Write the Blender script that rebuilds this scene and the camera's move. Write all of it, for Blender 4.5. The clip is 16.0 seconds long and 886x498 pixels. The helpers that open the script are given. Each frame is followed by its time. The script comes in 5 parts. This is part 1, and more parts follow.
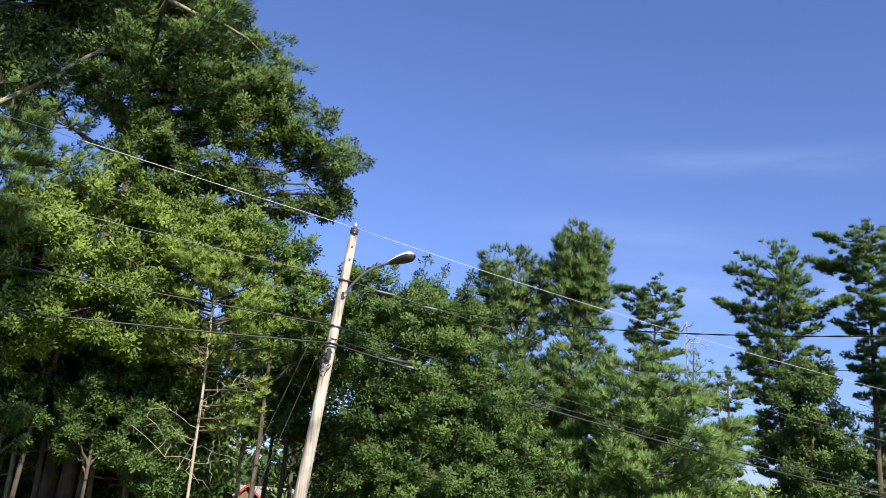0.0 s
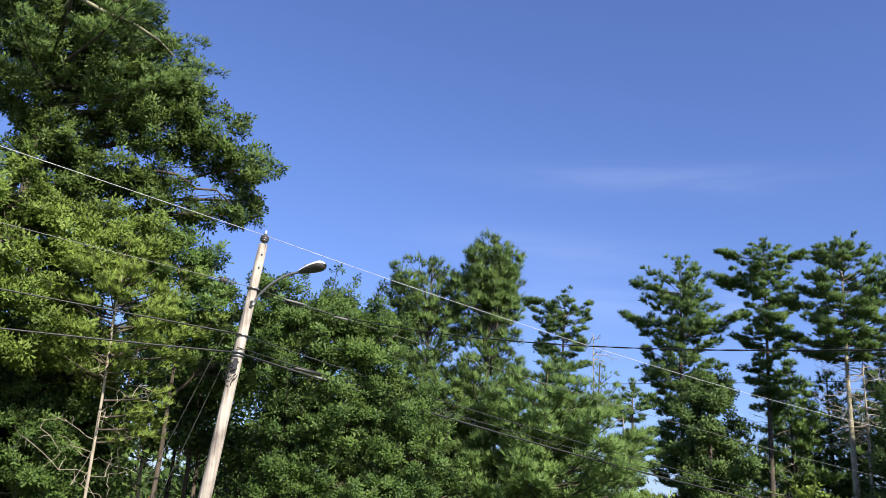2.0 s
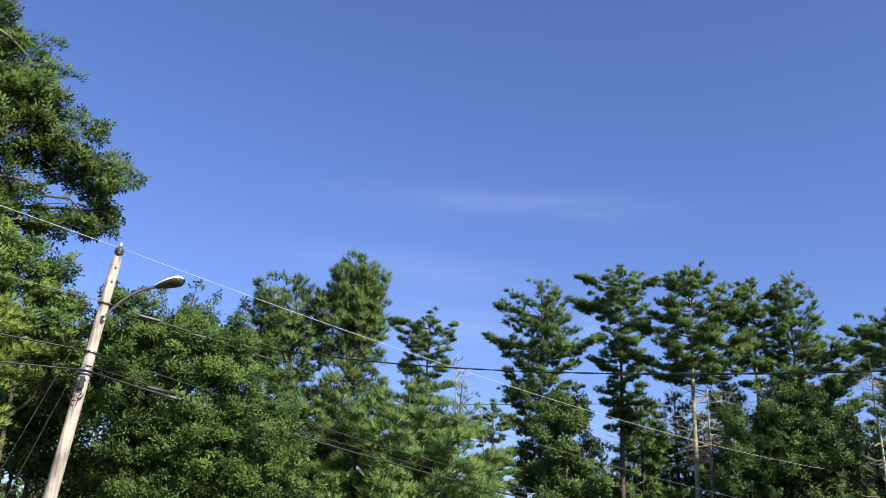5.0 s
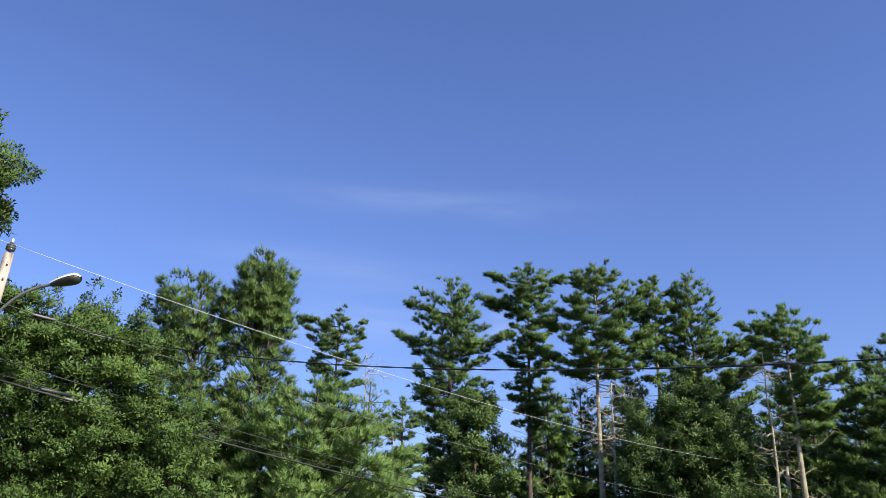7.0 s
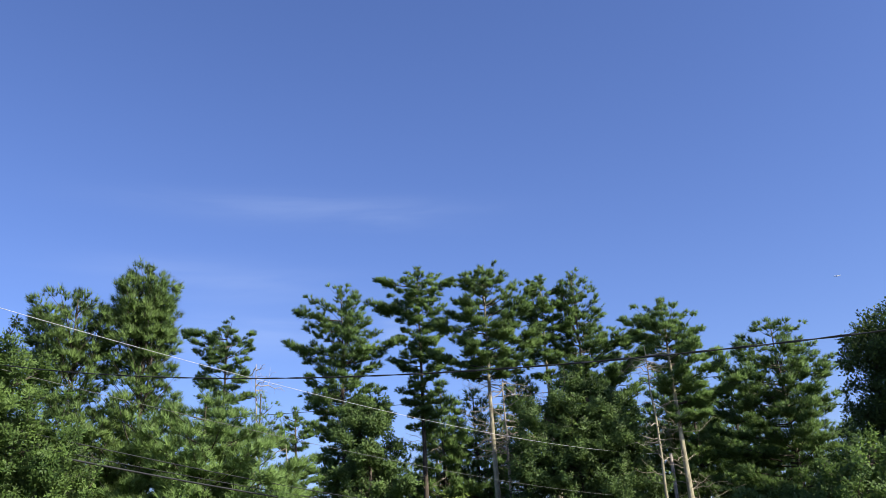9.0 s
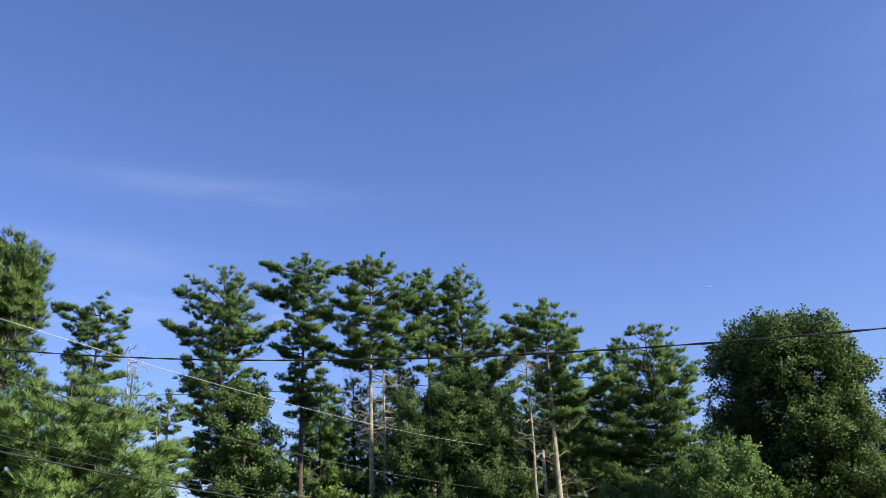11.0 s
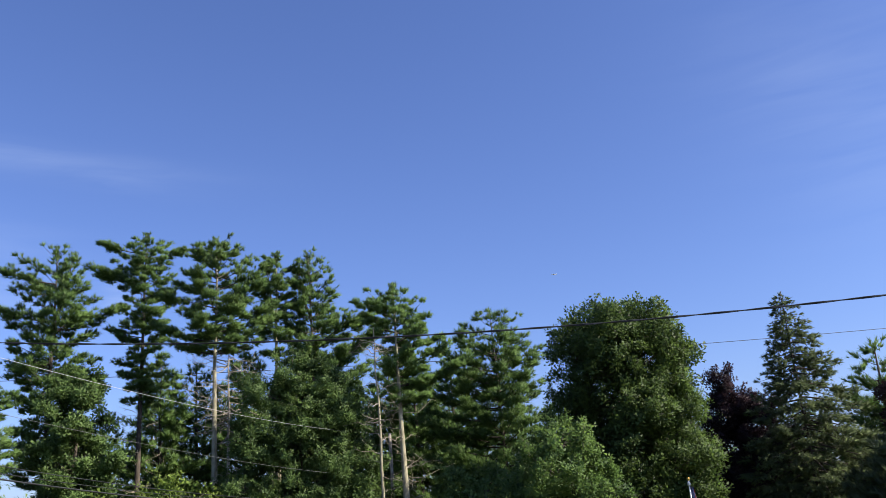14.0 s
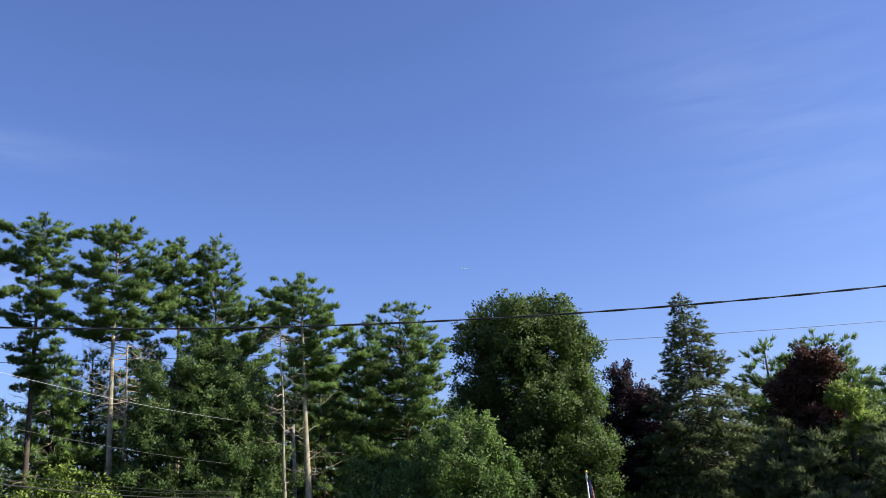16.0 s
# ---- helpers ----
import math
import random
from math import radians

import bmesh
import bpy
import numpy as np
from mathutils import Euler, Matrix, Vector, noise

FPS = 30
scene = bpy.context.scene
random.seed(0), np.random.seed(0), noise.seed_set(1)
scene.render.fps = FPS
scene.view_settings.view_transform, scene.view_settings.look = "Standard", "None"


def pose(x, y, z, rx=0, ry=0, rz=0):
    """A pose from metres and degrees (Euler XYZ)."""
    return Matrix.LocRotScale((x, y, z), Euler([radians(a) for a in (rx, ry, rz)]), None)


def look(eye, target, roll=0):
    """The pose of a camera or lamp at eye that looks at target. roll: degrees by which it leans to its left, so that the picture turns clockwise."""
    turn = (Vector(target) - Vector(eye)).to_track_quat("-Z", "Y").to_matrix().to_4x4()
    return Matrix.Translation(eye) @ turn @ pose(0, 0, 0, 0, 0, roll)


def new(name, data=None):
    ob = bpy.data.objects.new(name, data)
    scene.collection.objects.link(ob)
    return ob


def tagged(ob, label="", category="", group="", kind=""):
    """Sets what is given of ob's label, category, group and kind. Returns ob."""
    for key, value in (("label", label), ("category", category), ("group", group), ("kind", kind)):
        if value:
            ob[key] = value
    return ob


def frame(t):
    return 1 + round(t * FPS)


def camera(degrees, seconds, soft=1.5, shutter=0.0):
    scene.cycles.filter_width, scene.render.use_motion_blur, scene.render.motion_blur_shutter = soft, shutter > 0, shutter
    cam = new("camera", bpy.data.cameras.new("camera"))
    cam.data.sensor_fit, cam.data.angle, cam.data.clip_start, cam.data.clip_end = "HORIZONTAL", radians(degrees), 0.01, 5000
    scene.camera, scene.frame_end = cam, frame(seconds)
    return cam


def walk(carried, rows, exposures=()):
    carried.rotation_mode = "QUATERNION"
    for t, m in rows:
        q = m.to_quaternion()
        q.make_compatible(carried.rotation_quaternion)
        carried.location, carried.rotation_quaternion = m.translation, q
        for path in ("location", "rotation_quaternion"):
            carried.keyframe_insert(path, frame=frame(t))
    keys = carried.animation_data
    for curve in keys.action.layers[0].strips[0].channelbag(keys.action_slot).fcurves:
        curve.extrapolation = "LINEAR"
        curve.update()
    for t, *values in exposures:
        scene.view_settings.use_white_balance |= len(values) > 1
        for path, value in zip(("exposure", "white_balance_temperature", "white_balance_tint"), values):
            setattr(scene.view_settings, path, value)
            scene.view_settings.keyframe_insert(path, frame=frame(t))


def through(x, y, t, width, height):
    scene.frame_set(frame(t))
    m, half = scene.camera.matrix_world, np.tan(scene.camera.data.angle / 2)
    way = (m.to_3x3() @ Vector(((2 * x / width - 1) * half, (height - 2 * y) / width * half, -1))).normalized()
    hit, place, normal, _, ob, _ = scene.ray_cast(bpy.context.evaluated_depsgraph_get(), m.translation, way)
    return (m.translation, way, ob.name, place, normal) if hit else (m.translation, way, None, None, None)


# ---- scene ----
cam = camera(54.37, 16.0, soft=0.85)
ROWS = [
    (0, 0.000, 0.000, 1.600, 106.80, -4.31, -1.30),
    (0.5, 0.016, -0.001, 1.602, 107.10, -4.42, -3.23),
    (1, 0.029, -0.002, 1.602, 107.09, -3.74, -4.60),
    (1.5, 0.039, -0.003, 1.604, 107.24, -3.23, -5.64),
    (2, 0.049, -0.005, 1.609, 107.89, -3.67, -7.10),
    (2.5, 0.059, -0.008, 1.614, 108.46, -4.00, -8.52),
    (3, 0.071, -0.010, 1.615, 108.58, -4.18, -10.06),
    (3.5, 0.084, -0.013, 1.617, 108.87, -3.67, -11.53),
    (4, 0.097, -0.017, 1.621, 109.37, -3.26, -13.02),
    (6.5, 0.158, -0.035, 1.623, 109.55, -1.21, -20.08),
    (7, 0.171, -0.040, 1.624, 109.66, -0.68, -21.54),
    (7.5, 0.186, -0.046, 1.625, 109.74, 0.51, -23.08),
    (8, 0.201, -0.054, 1.626, 109.95, 1.77, -24.65),
    (10.5, 0.269, -0.090, 1.618, 108.99, 3.36, -33.53),
    (11, 0.283, -0.099, 1.617, 108.83, 2.49, -35.87),
    (11.5, 0.297, -0.109, 1.615, 108.57, 2.34, -37.96),
    (12, 0.309, -0.118, 1.613, 108.38, 2.64, -39.68),
    (12.5, 0.319, -0.127, 1.612, 108.22, 3.22, -41.19),
    (13, 0.330, -0.136, 1.610, 107.93, 3.56, -42.76),
    (13.5, 0.340, -0.145, 1.607, 107.66, 3.91, -44.34),
    (14, 0.349, -0.153, 1.604, 107.24, 4.38, -45.57),
    (14.5, 0.357, -0.161, 1.602, 107.02, 4.47, -47.00),
    (15, 0.366, -0.171, 1.601, 106.97, 4.40, -48.61),
    (15.5, 0.375, -0.181, 1.599, 106.74, 4.43, -50.22),
    (16, 0.384, -0.190, 1.596, 106.27, 4.29, -51.77),
]
walk(cam, [(t, pose(x, y, z, rx, ry, rz)) for t, x, y, z, rx, ry, rz in ROWS], [(0.0, 0.89), (2.0, 0.89), (4.0, 0.85), (7.0, 0.82), (16.0, 0.82)])

# ---- sky and sun ----
SUN_AZ, SUN_EL = 152.0, 37.0
world = bpy.data.worlds.new("sky")
scene.world = world
world.use_nodes = True
wn, wl = world.node_tree.nodes, world.node_tree.links
wn.clear()
sky = wn.new("ShaderNodeTexSky")
sky.sky_type = "NISHITA"
sky.sun_disc = False
sky.sun_elevation, sky.sun_rotation = radians(SUN_EL), radians(SUN_AZ)
sky.air_density, sky.dust_density, sky.ozone_density = 1.0, 0.9, 2.0
coord = wn.new("ShaderNodeTexCoord")


def sky_math(op, *values):
    """A math node of the sky; values are numbers or sockets."""
    node = wn.new("ShaderNodeMath")
    node.operation = op
    for slot, value in zip(node.inputs, values):
        if isinstance(value, (int, float)):
            slot.default_value = value
        else:
            wl.new(value, slot)
    return node.outputs["Value"]


axes = wn.new("ShaderNodeSeparateXYZ")
wl.new(coord.outputs["Generated"], axes.inputs["Vector"])
bearing = sky_math("DEGREES", sky_math("ARCTAN2", axes.outputs["X"], axes.outputs["Y"]))
height = sky_math("DEGREES", sky_math("ARCSINE", axes.outputs["Z"]))
# wisps of high cloud: bearing, height, half width, half depth, slope, weight
WISPS = [(19.5, 22.7, 9.0, 0.8, -0.03, 1.0), (26.0, 21.6, 4.0, 0.5, -0.08, 0.5), (13.0, 18.0, 8.0, 1.2, -0.04, 0.7), (15.0, 14.6, 7.0, 1.3, 0.0, 0.9),
         (25.4, 14.5, 0.9, 0.8, 0.0, 1.5), (77.0, 21.0, 9.0, 7.0, -0.4, 0.5)]
veil = 0.0
for at, up, wide, deep, slope, weight in WISPS:
    along_it = sky_math("SUBTRACT", bearing, at)
    u = sky_math("POWER", sky_math("ABSOLUTE", sky_math("DIVIDE", along_it, wide)), 2.0)
    v = sky_math("SUBTRACT", sky_math("SUBTRACT", height, up), sky_math("MULTIPLY", along_it, slope))
    v = sky_math("POWER", sky_math("ABSOLUTE", sky_math("DIVIDE", v, deep)), 2.0)
    veil = sky_math("ADD", veil, sky_math("MULTIPLY", sky_math("EXPONENT", sky_math("MULTIPLY", sky_math("ADD", u, v), -1.0)), weight))
stretch = wn.new("ShaderNodeMapping")
stretch.inputs["Scale"].default_value = (3.0, 3.0, 26.0)
stretch.inputs["Rotation"].default_value = (0.03, 0.02, 0.0)
wisp = wn.new("ShaderNodeTexNoise")
wisp.inputs["Scale"].default_value, wisp.inputs["Detail"].default_value = 1.6, 7.0
wisp.inputs["Distortion"].default_value = 0.5
fade = wn.new("ShaderNodeMapRange")
fade.inputs["From Min"].default_value, fade.inputs["From Max"].default_value = 0.30, 0.72
fade.inputs["To Min"].default_value, fade.inputs["To Max"].default_value = 0.02, 0.20
cirrus = wn.new("ShaderNodeMixRGB")
cirrus.inputs["Color2"].default_value = (6.4, 7.4, 9.4, 1)
back = wn.new("ShaderNodeBackground")
back.inputs["Strength"].default_value = 0.074
wout = wn.new("ShaderNodeOutputWorld")
wl.new(coord.outputs["Generated"], stretch.inputs["Vector"])
wl.new(stretch.outputs["Vector"], wisp.inputs["Vector"])
wl.new(wisp.outputs["Fac"], fade.inputs["Value"])
wl.new(sky_math("MULTIPLY", fade.outputs["Result"], veil), cirrus.inputs["Fac"])
clear = wn.new("ShaderNodeMixRGB")
clear.blend_type = "MULTIPLY"
clear.inputs["Fac"].default_value = 1.0
clear.inputs["Color2"].default_value = (0.85, 0.95, 1.43, 1)
wl.new(sky.outputs["Color"], clear.inputs["Color1"])
wl.new(clear.outputs["Color"], cirrus.inputs["Color1"])
wl.new(cirrus.outputs["Color"], back.inputs["Color"])
wl.new(back.outputs["Background"], wout.inputs["Surface"])

sun_data = bpy.data.lights.new("sun", "SUN")
sun_data.energy, sun_data.angle, sun_data.color = 5.0, radians(0.5), (1.0, 0.93, 0.8)
sun = new("sun", sun_data)
a, e = radians(SUN_AZ), radians(SUN_EL)
sun.matrix_world = look((0, 0, 60), (-math.sin(a) * 50, -math.cos(a) * 50, 60 - math.tan(e) * 50))


# ---- materials ----
def material(name):
    m = bpy.data.materials.new(name)
    m.use_nodes = True
    m.node_tree.nodes.clear()
    return m, m.node_tree.nodes, m.node_tree.links


def leaf_material(name, dark, light, through=0.3, gloss=0.55, patch=0.9):
    """Leaves: each leaf its own tone, broader patches of tone over the crown, some light coming through."""
    m, n, l = material(name)
    geo, ob, tc = n.new("ShaderNodeNewGeometry"), n.new("ShaderNodeObjectInfo"), n.new("ShaderNodeTexCoord")
    big = n.new("ShaderNodeTexNoise")
    big.inputs["Scale"].default_value, big.inputs["Detail"].default_value = patch, 3.0
    l.new(tc.outputs["Object"], big.inputs["Vector"])
    mix = n.new("ShaderNodeMath")
    mix.operation = "MULTIPLY_ADD"
    mix.inputs[1].default_value = 0.44
    l.new(geo.outputs["Random Per Island"], mix.inputs[0])
    spread = n.new("ShaderNodeMapRange")
    spread.inputs["From Min"].default_value, spread.inputs["From Max"].default_value = 0.3, 0.7
    spread.inputs["To Max"].default_value = 0.56
    l.new(big.outputs["Fac"], spread.inputs["Value"])
    l.new(spread.outputs["Result"], mix.inputs[2])
    ramp = n.new("ShaderNodeMixRGB")
    ramp.inputs["Color1"].default_value, ramp.inputs["Color2"].default_value = (*dark, 1), (*light, 1)
    l.new(mix.outputs["Value"], ramp.inputs["Fac"])
    tone = n.new("ShaderNodeHueSaturation")
    vary = n.new("ShaderNodeMapRange")
    vary.inputs["To Min"].default_value, vary.inputs["To Max"].default_value = 0.85, 1.15
    l.new(ob.outputs["Random"], vary.inputs["Value"])
    l.new(vary.outputs["Result"], tone.inputs["Value"])
    l.new(ramp.outputs["Color"], tone.inputs["Color"])
    face = n.new("ShaderNodeBsdfPrincipled")
    face.inputs["Roughness"].default_value = gloss
    face.inputs["Specular IOR Level"].default_value = 0.24
    outward, lean, even = n.new("ShaderNodeAttribute"), n.new("ShaderNodeVectorMath"), n.new("ShaderNodeVectorMath")
    outward.attribute_name = "outward"
    lean.operation, even.operation = "MULTIPLY_ADD", "NORMALIZE"
    lean.inputs[1].default_value = (0.42, 0.42, 0.42)
    l.new(geo.outputs["Normal"], lean.inputs[0])
    l.new(outward.outputs["Vector"], lean.inputs[2])
    l.new(lean.outputs["Vector"], even.inputs[0])
    l.new(even.outputs["Vector"], face.inputs["Normal"])
    glow = n.new("ShaderNodeBsdfTranslucent")
    both = n.new("ShaderNodeMixShader")
    both.inputs["Fac"].default_value = through
    out = n.new("ShaderNodeOutputMaterial")
    l.new(tone.outputs["Color"], face.inputs["Base Color"])
    l.new(tone.outputs["Color"], glow.inputs["Color"])
    l.new(face.outputs["BSDF"], both.inputs[1])
    l.new(glow.outputs["BSDF"], both.inputs[2])
    l.new(both.outputs["Shader"], out.inputs["Surface"])
    return m


def rough_material(name, dark, light, scale, stretch_z=1.0, rough=0.85, bump=0.4, metal=0.0, detail=6.0):
    """Bark, wood, roofing, ground: two scales of tone with fine relief."""
    m, n, l = material(name)
    tc, mp = n.new("ShaderNodeTexCoord"), n.new("ShaderNodeMapping")
    mp.inputs["Scale"].default_value = (1, 1, stretch_z)
    l.new(tc.outputs["Object"], mp.inputs["Vector"])
    fine, wide = n.new("ShaderNodeTexNoise"), n.new("ShaderNodeTexNoise")
    fine.inputs["Scale"].default_value, fine.inputs["Detail"].default_value = scale, detail
    wide.inputs["Scale"].default_value = scale * 0.13
    l.new(mp.outputs["Vector"], fine.inputs["Vector"])
    l.new(tc.outputs["Object"], wide.inputs["Vector"])
    add = n.new("ShaderNodeMath")
    add.operation = "ADD"
    l.new(fine.outputs["Fac"], add.inputs[0])
    l.new(wide.outputs["Fac"], add.inputs[1])
    span = n.new("ShaderNodeMapRange")
    span.inputs["From Min"].default_value, span.inputs["From Max"].default_value = 0.7, 1.3
    l.new(add.outputs["Value"], span.inputs["Value"])
    ramp = n.new("ShaderNodeMixRGB")
    ramp.inputs["Color1"].default_value, ramp.inputs["Color2"].default_value = (*dark, 1), (*light, 1)
    l.new(span.outputs["Result"], ramp.inputs["Fac"])
    relief = n.new("ShaderNodeBump")
    relief.inputs["Strength"].default_value, relief.inputs["Distance"].default_value = bump, 0.02
    l.new(fine.outputs["Fac"], relief.inputs["Height"])
    bs = n.new("ShaderNodeBsdfPrincipled")
    bs.inputs["Roughness"].default_value, bs.inputs["Metallic"].default_value = rough, metal
    l.new(ramp.outputs["Color"], bs.inputs["Base Color"])
    l.new(relief.outputs["Normal"], bs.inputs["Normal"])
    out = n.new("ShaderNodeOutputMaterial")
    l.new(bs.outputs["BSDF"], out.inputs["Surface"])
    return m


OAK = leaf_material("oak_leaf", (0.040, 0.090, 0.024), (0.190, 0.290, 0.068), 0.42)
PALE_OAK = leaf_material("pale_oak_leaf", (0.058, 0.112, 0.032), (0.205, 0.310, 0.086), 0.42)
MAPLE = leaf_material("maple_leaf", (0.090, 0.145, 0.026), (0.300, 0.410, 0.082), 0.42)
# oak leaf a step darker: the big oak's shade is put into its colour
SHADED_OAK = leaf_material("shaded_oak_leaf", (0.046, 0.088, 0.020), (0.155, 0.225, 0.050), 0.40)
# dark leaf with the woods' shade in its colour; the large maple shares it
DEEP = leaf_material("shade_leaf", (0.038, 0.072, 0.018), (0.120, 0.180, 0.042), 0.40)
NEEDLE = leaf_material("pine_needle", (0.066, 0.130, 0.036), (0.225, 0.345, 0.092), 0.42)
SOFT = leaf_material("white_pine_needle", (0.094, 0.172, 0.046), (0.270, 0.400, 0.112), 0.42)
LIME = leaf_material("sunlit_needle", (0.165, 0.245, 0.040), (0.365, 0.480, 0.105), 0.42)
SPRUCE = leaf_material("spruce_needle", (0.056, 0.082, 0.032), (0.168, 0.210, 0.086), 0.30)
PURPLE = leaf_material("purple_leaf", (0.016, 0.011, 0.014), (0.046, 0.023, 0.028), 0.25)
RUSSET = leaf_material("russet_leaf", (0.040, 0.020, 0.013), (0.105, 0.046, 0.028), 0.28)
BARK = rough_material("bark", (0.030, 0.023, 0.017), (0.125, 0.100, 0.075), 9.0, 0.25, 0.9, 0.9)
PALE_BARK = rough_material("pale_bark", (0.140, 0.124, 0.080), (0.450, 0.405, 0.270), 7.0, 0.35, 0.85, 0.9)
DEAD = rough_material("dead_wood", (0.190, 0.160, 0.115), (0.440, 0.385, 0.285), 10.0, 0.4, 0.85, 0.5)
POLE = rough_material("weathered_pole", (0.150, 0.126, 0.106), (0.560, 0.490, 0.405), 16.0, 0.05, 0.85, 0.9)
GALV = rough_material("galvanised_steel", (0.200, 0.200, 0.200), (0.380, 0.380, 0.370), 18.0, 1.0, 0.45, 0.1, 0.7)
MOSSY = rough_material("mossy_wood", (0.090, 0.092, 0.052), (0.270, 0.255, 0.165), 14.0, 0.5, 0.9, 0.8)
PALE_METAL = rough_material("painted_aluminium", (0.550, 0.550, 0.530), (0.720, 0.720, 0.700), 12.0, 1.0, 0.4, 0.05)
BLACK = rough_material("cable_sheath", (0.012, 0.012, 0.012), (0.035, 0.035, 0.035), 20.0, 1.0, 0.5, 0.1)
BARE_WIRE = rough_material("bare_aluminium_wire", (0.450, 0.450, 0.440), (0.600, 0.600, 0.590), 20.0, 1.0, 0.45, 0.0, 0.1)
GREY_WIRE = rough_material("dull_wire", (0.120, 0.120, 0.115), (0.220, 0.220, 0.210), 20.0, 1.0, 0.55, 0.0, 0.3)
PORCELAIN = rough_material("brown_porcelain", (0.045, 0.042, 0.042), (0.095, 0.090, 0.088), 10.0, 1.0, 0.2, 0.0)
LENS = rough_material("lamp_lens", (0.030, 0.028, 0.026), (0.062, 0.058, 0.050), 8.0, 1.0, 0.35, 0.0)
EARTH = rough_material("ground_cover", (0.035, 0.050, 0.015), (0.110, 0.110, 0.050), 1.2, 1.0, 0.95, 0.8)
ASPHALT = rough_material("asphalt", (0.035, 0.035, 0.036), (0.070, 0.068, 0.066), 30.0, 1.0, 0.9, 0.5)
BOARD = rough_material("brown_board", (0.110, 0.065, 0.040), (0.240, 0.150, 0.090), 6.0, 0.2, 0.8, 0.4)
RED = rough_material("red_trim", (0.300, 0.030, 0.025), (0.480, 0.060, 0.045), 6.0, 1.0, 0.6, 0.1)
SHINGLE = rough_material("grey_shingle", (0.150, 0.148, 0.145), (0.300, 0.295, 0.290), 12.0, 1.0, 0.9, 0.5)
WHITE = rough_material("white_paint", (0.620, 0.620, 0.600), (0.800, 0.800, 0.780), 6.0, 1.0, 0.5, 0.05)
NAVY = rough_material("navy_cloth", (0.015, 0.020, 0.070), (0.030, 0.040, 0.120), 10.0, 1.0, 0.8, 0.1)
CRIMSON = rough_material("crimson_cloth", (0.320, 0.020, 0.030), (0.500, 0.050, 0.060), 10.0, 1.0, 0.8, 0.1)
GOLD = rough_material("gilt_ball", (0.600, 0.400, 0.080), (0.800, 0.560, 0.150), 6.0, 1.0, 0.3, 0.0, 0.8)


# ---- mesh helpers ----
def ground_z(x, y):
    """The camera stands on a slight rise; the woods and gardens lie lower."""
    d = min(max((math.hypot(x, y) - 23.0) / 18.0, 0.0), 1.0)
    return -1.9 * d * d * (3 - 2 * d)


def mesh_of(name, verts, faces, mat, smooth=False):
    """A mesh from arrays: faces an (n, 3) or (n, 4) array, or a list of both."""
    me = bpy.data.meshes.new(name)
    blocks = faces if isinstance(faces, list) else [faces]
    verts = np.asarray(verts, dtype=np.float32)
    loops = np.concatenate([b.reshape(-1) for b in blocks]).astype(np.int32)
    totals = np.concatenate([np.full(len(b), b.shape[1]) for b in blocks]).astype(np.int32)
    starts = np.concatenate([[0], np.cumsum(totals)[:-1]]).astype(np.int32)
    me.vertices.add(len(verts))
    me.vertices.foreach_set("co", verts.reshape(-1))
    me.loops.add(len(loops))
    me.loops.foreach_set("vertex_index", loops)
    me.polygons.add(len(totals))
    me.polygons.foreach_set("loop_start", starts)
    me.polygons.foreach_set("loop_total", totals)
    me.update(calc_edges=True)
    if smooth:
        me.polygons.foreach_set("use_smooth", np.ones(len(totals), dtype=bool))
    me.materials.append(mat)
    return me


def part(name, me, parent, label="", kind=""):
    ob = new(name, me)
    ob.parent = parent
    return tagged(ob, label, kind=kind)


def thing(name, x, y, z, label, category, group="", kind=""):
    ob = new(name)
    ob.location = (x, y, z)
    ob.empty_display_size = 0.3
    return tagged(ob, label, category, group, kind)


class Tubes:
    """Gathers tapered tubes along polylines into one mesh."""

    def __init__(self):
        self.v, self.f, self.caps, self.n = [], [], [], 0

    def add(self, pts, radii, sides=6):
        pts = np.asarray(pts, dtype=float)
        k = len(pts)
        radii = np.broadcast_to(np.asarray(radii, dtype=float), (k,))
        tan = np.gradient(pts, axis=0)
        tan /= np.linalg.norm(tan, axis=1)[:, None] + 1e-9
        ref = np.array([0.0, 0.0, 1.0]) if abs(tan[:, 2]).mean() < 0.8 else np.array([1.0, 0.0, 0.0])
        u = np.cross(tan, ref)
        u /= np.linalg.norm(u, axis=1)[:, None] + 1e-9
        w = np.cross(tan, u)
        ang = np.arange(sides) * 2 * np.pi / sides
        ring = pts[:, None] + radii[:, None, None] * (np.cos(ang)[None, :, None] * u[:, None] + np.sin(ang)[None, :, None] * w[:, None])
        i = np.arange(k - 1)[:, None] * sides
        j = np.arange(sides)[None]
        j2 = (j + 1) % sides
        q = np.stack([i + j, i + j2, i + sides + j2, i + sides + j], -1).reshape(-1, 4)
        self.v.append(ring.reshape(-1, 3))
        self.f.append(q + self.n)
        self.n += k * sides
        tips = np.array([pts[0], pts[-1]])
        self.v.append(tips)
        c = np.arange(sides)
        base = self.n - k * sides
        last = self.n - sides
        caps = [np.stack([c + base, (c + 1) % sides + base, np.full(sides, self.n), np.full(sides, self.n)], -1),
                np.stack([c + last, (c + 1) % sides + last, np.full(sides, self.n + 1), np.full(sides, self.n + 1)], -1)]
        self.caps += [x[:, :3] for x in caps]
        self.n += 2

    def mesh(self, name, mat):
        return mesh_of(name, np.concatenate(self.v), [np.concatenate(self.f), np.concatenate(self.caps)], mat, True)


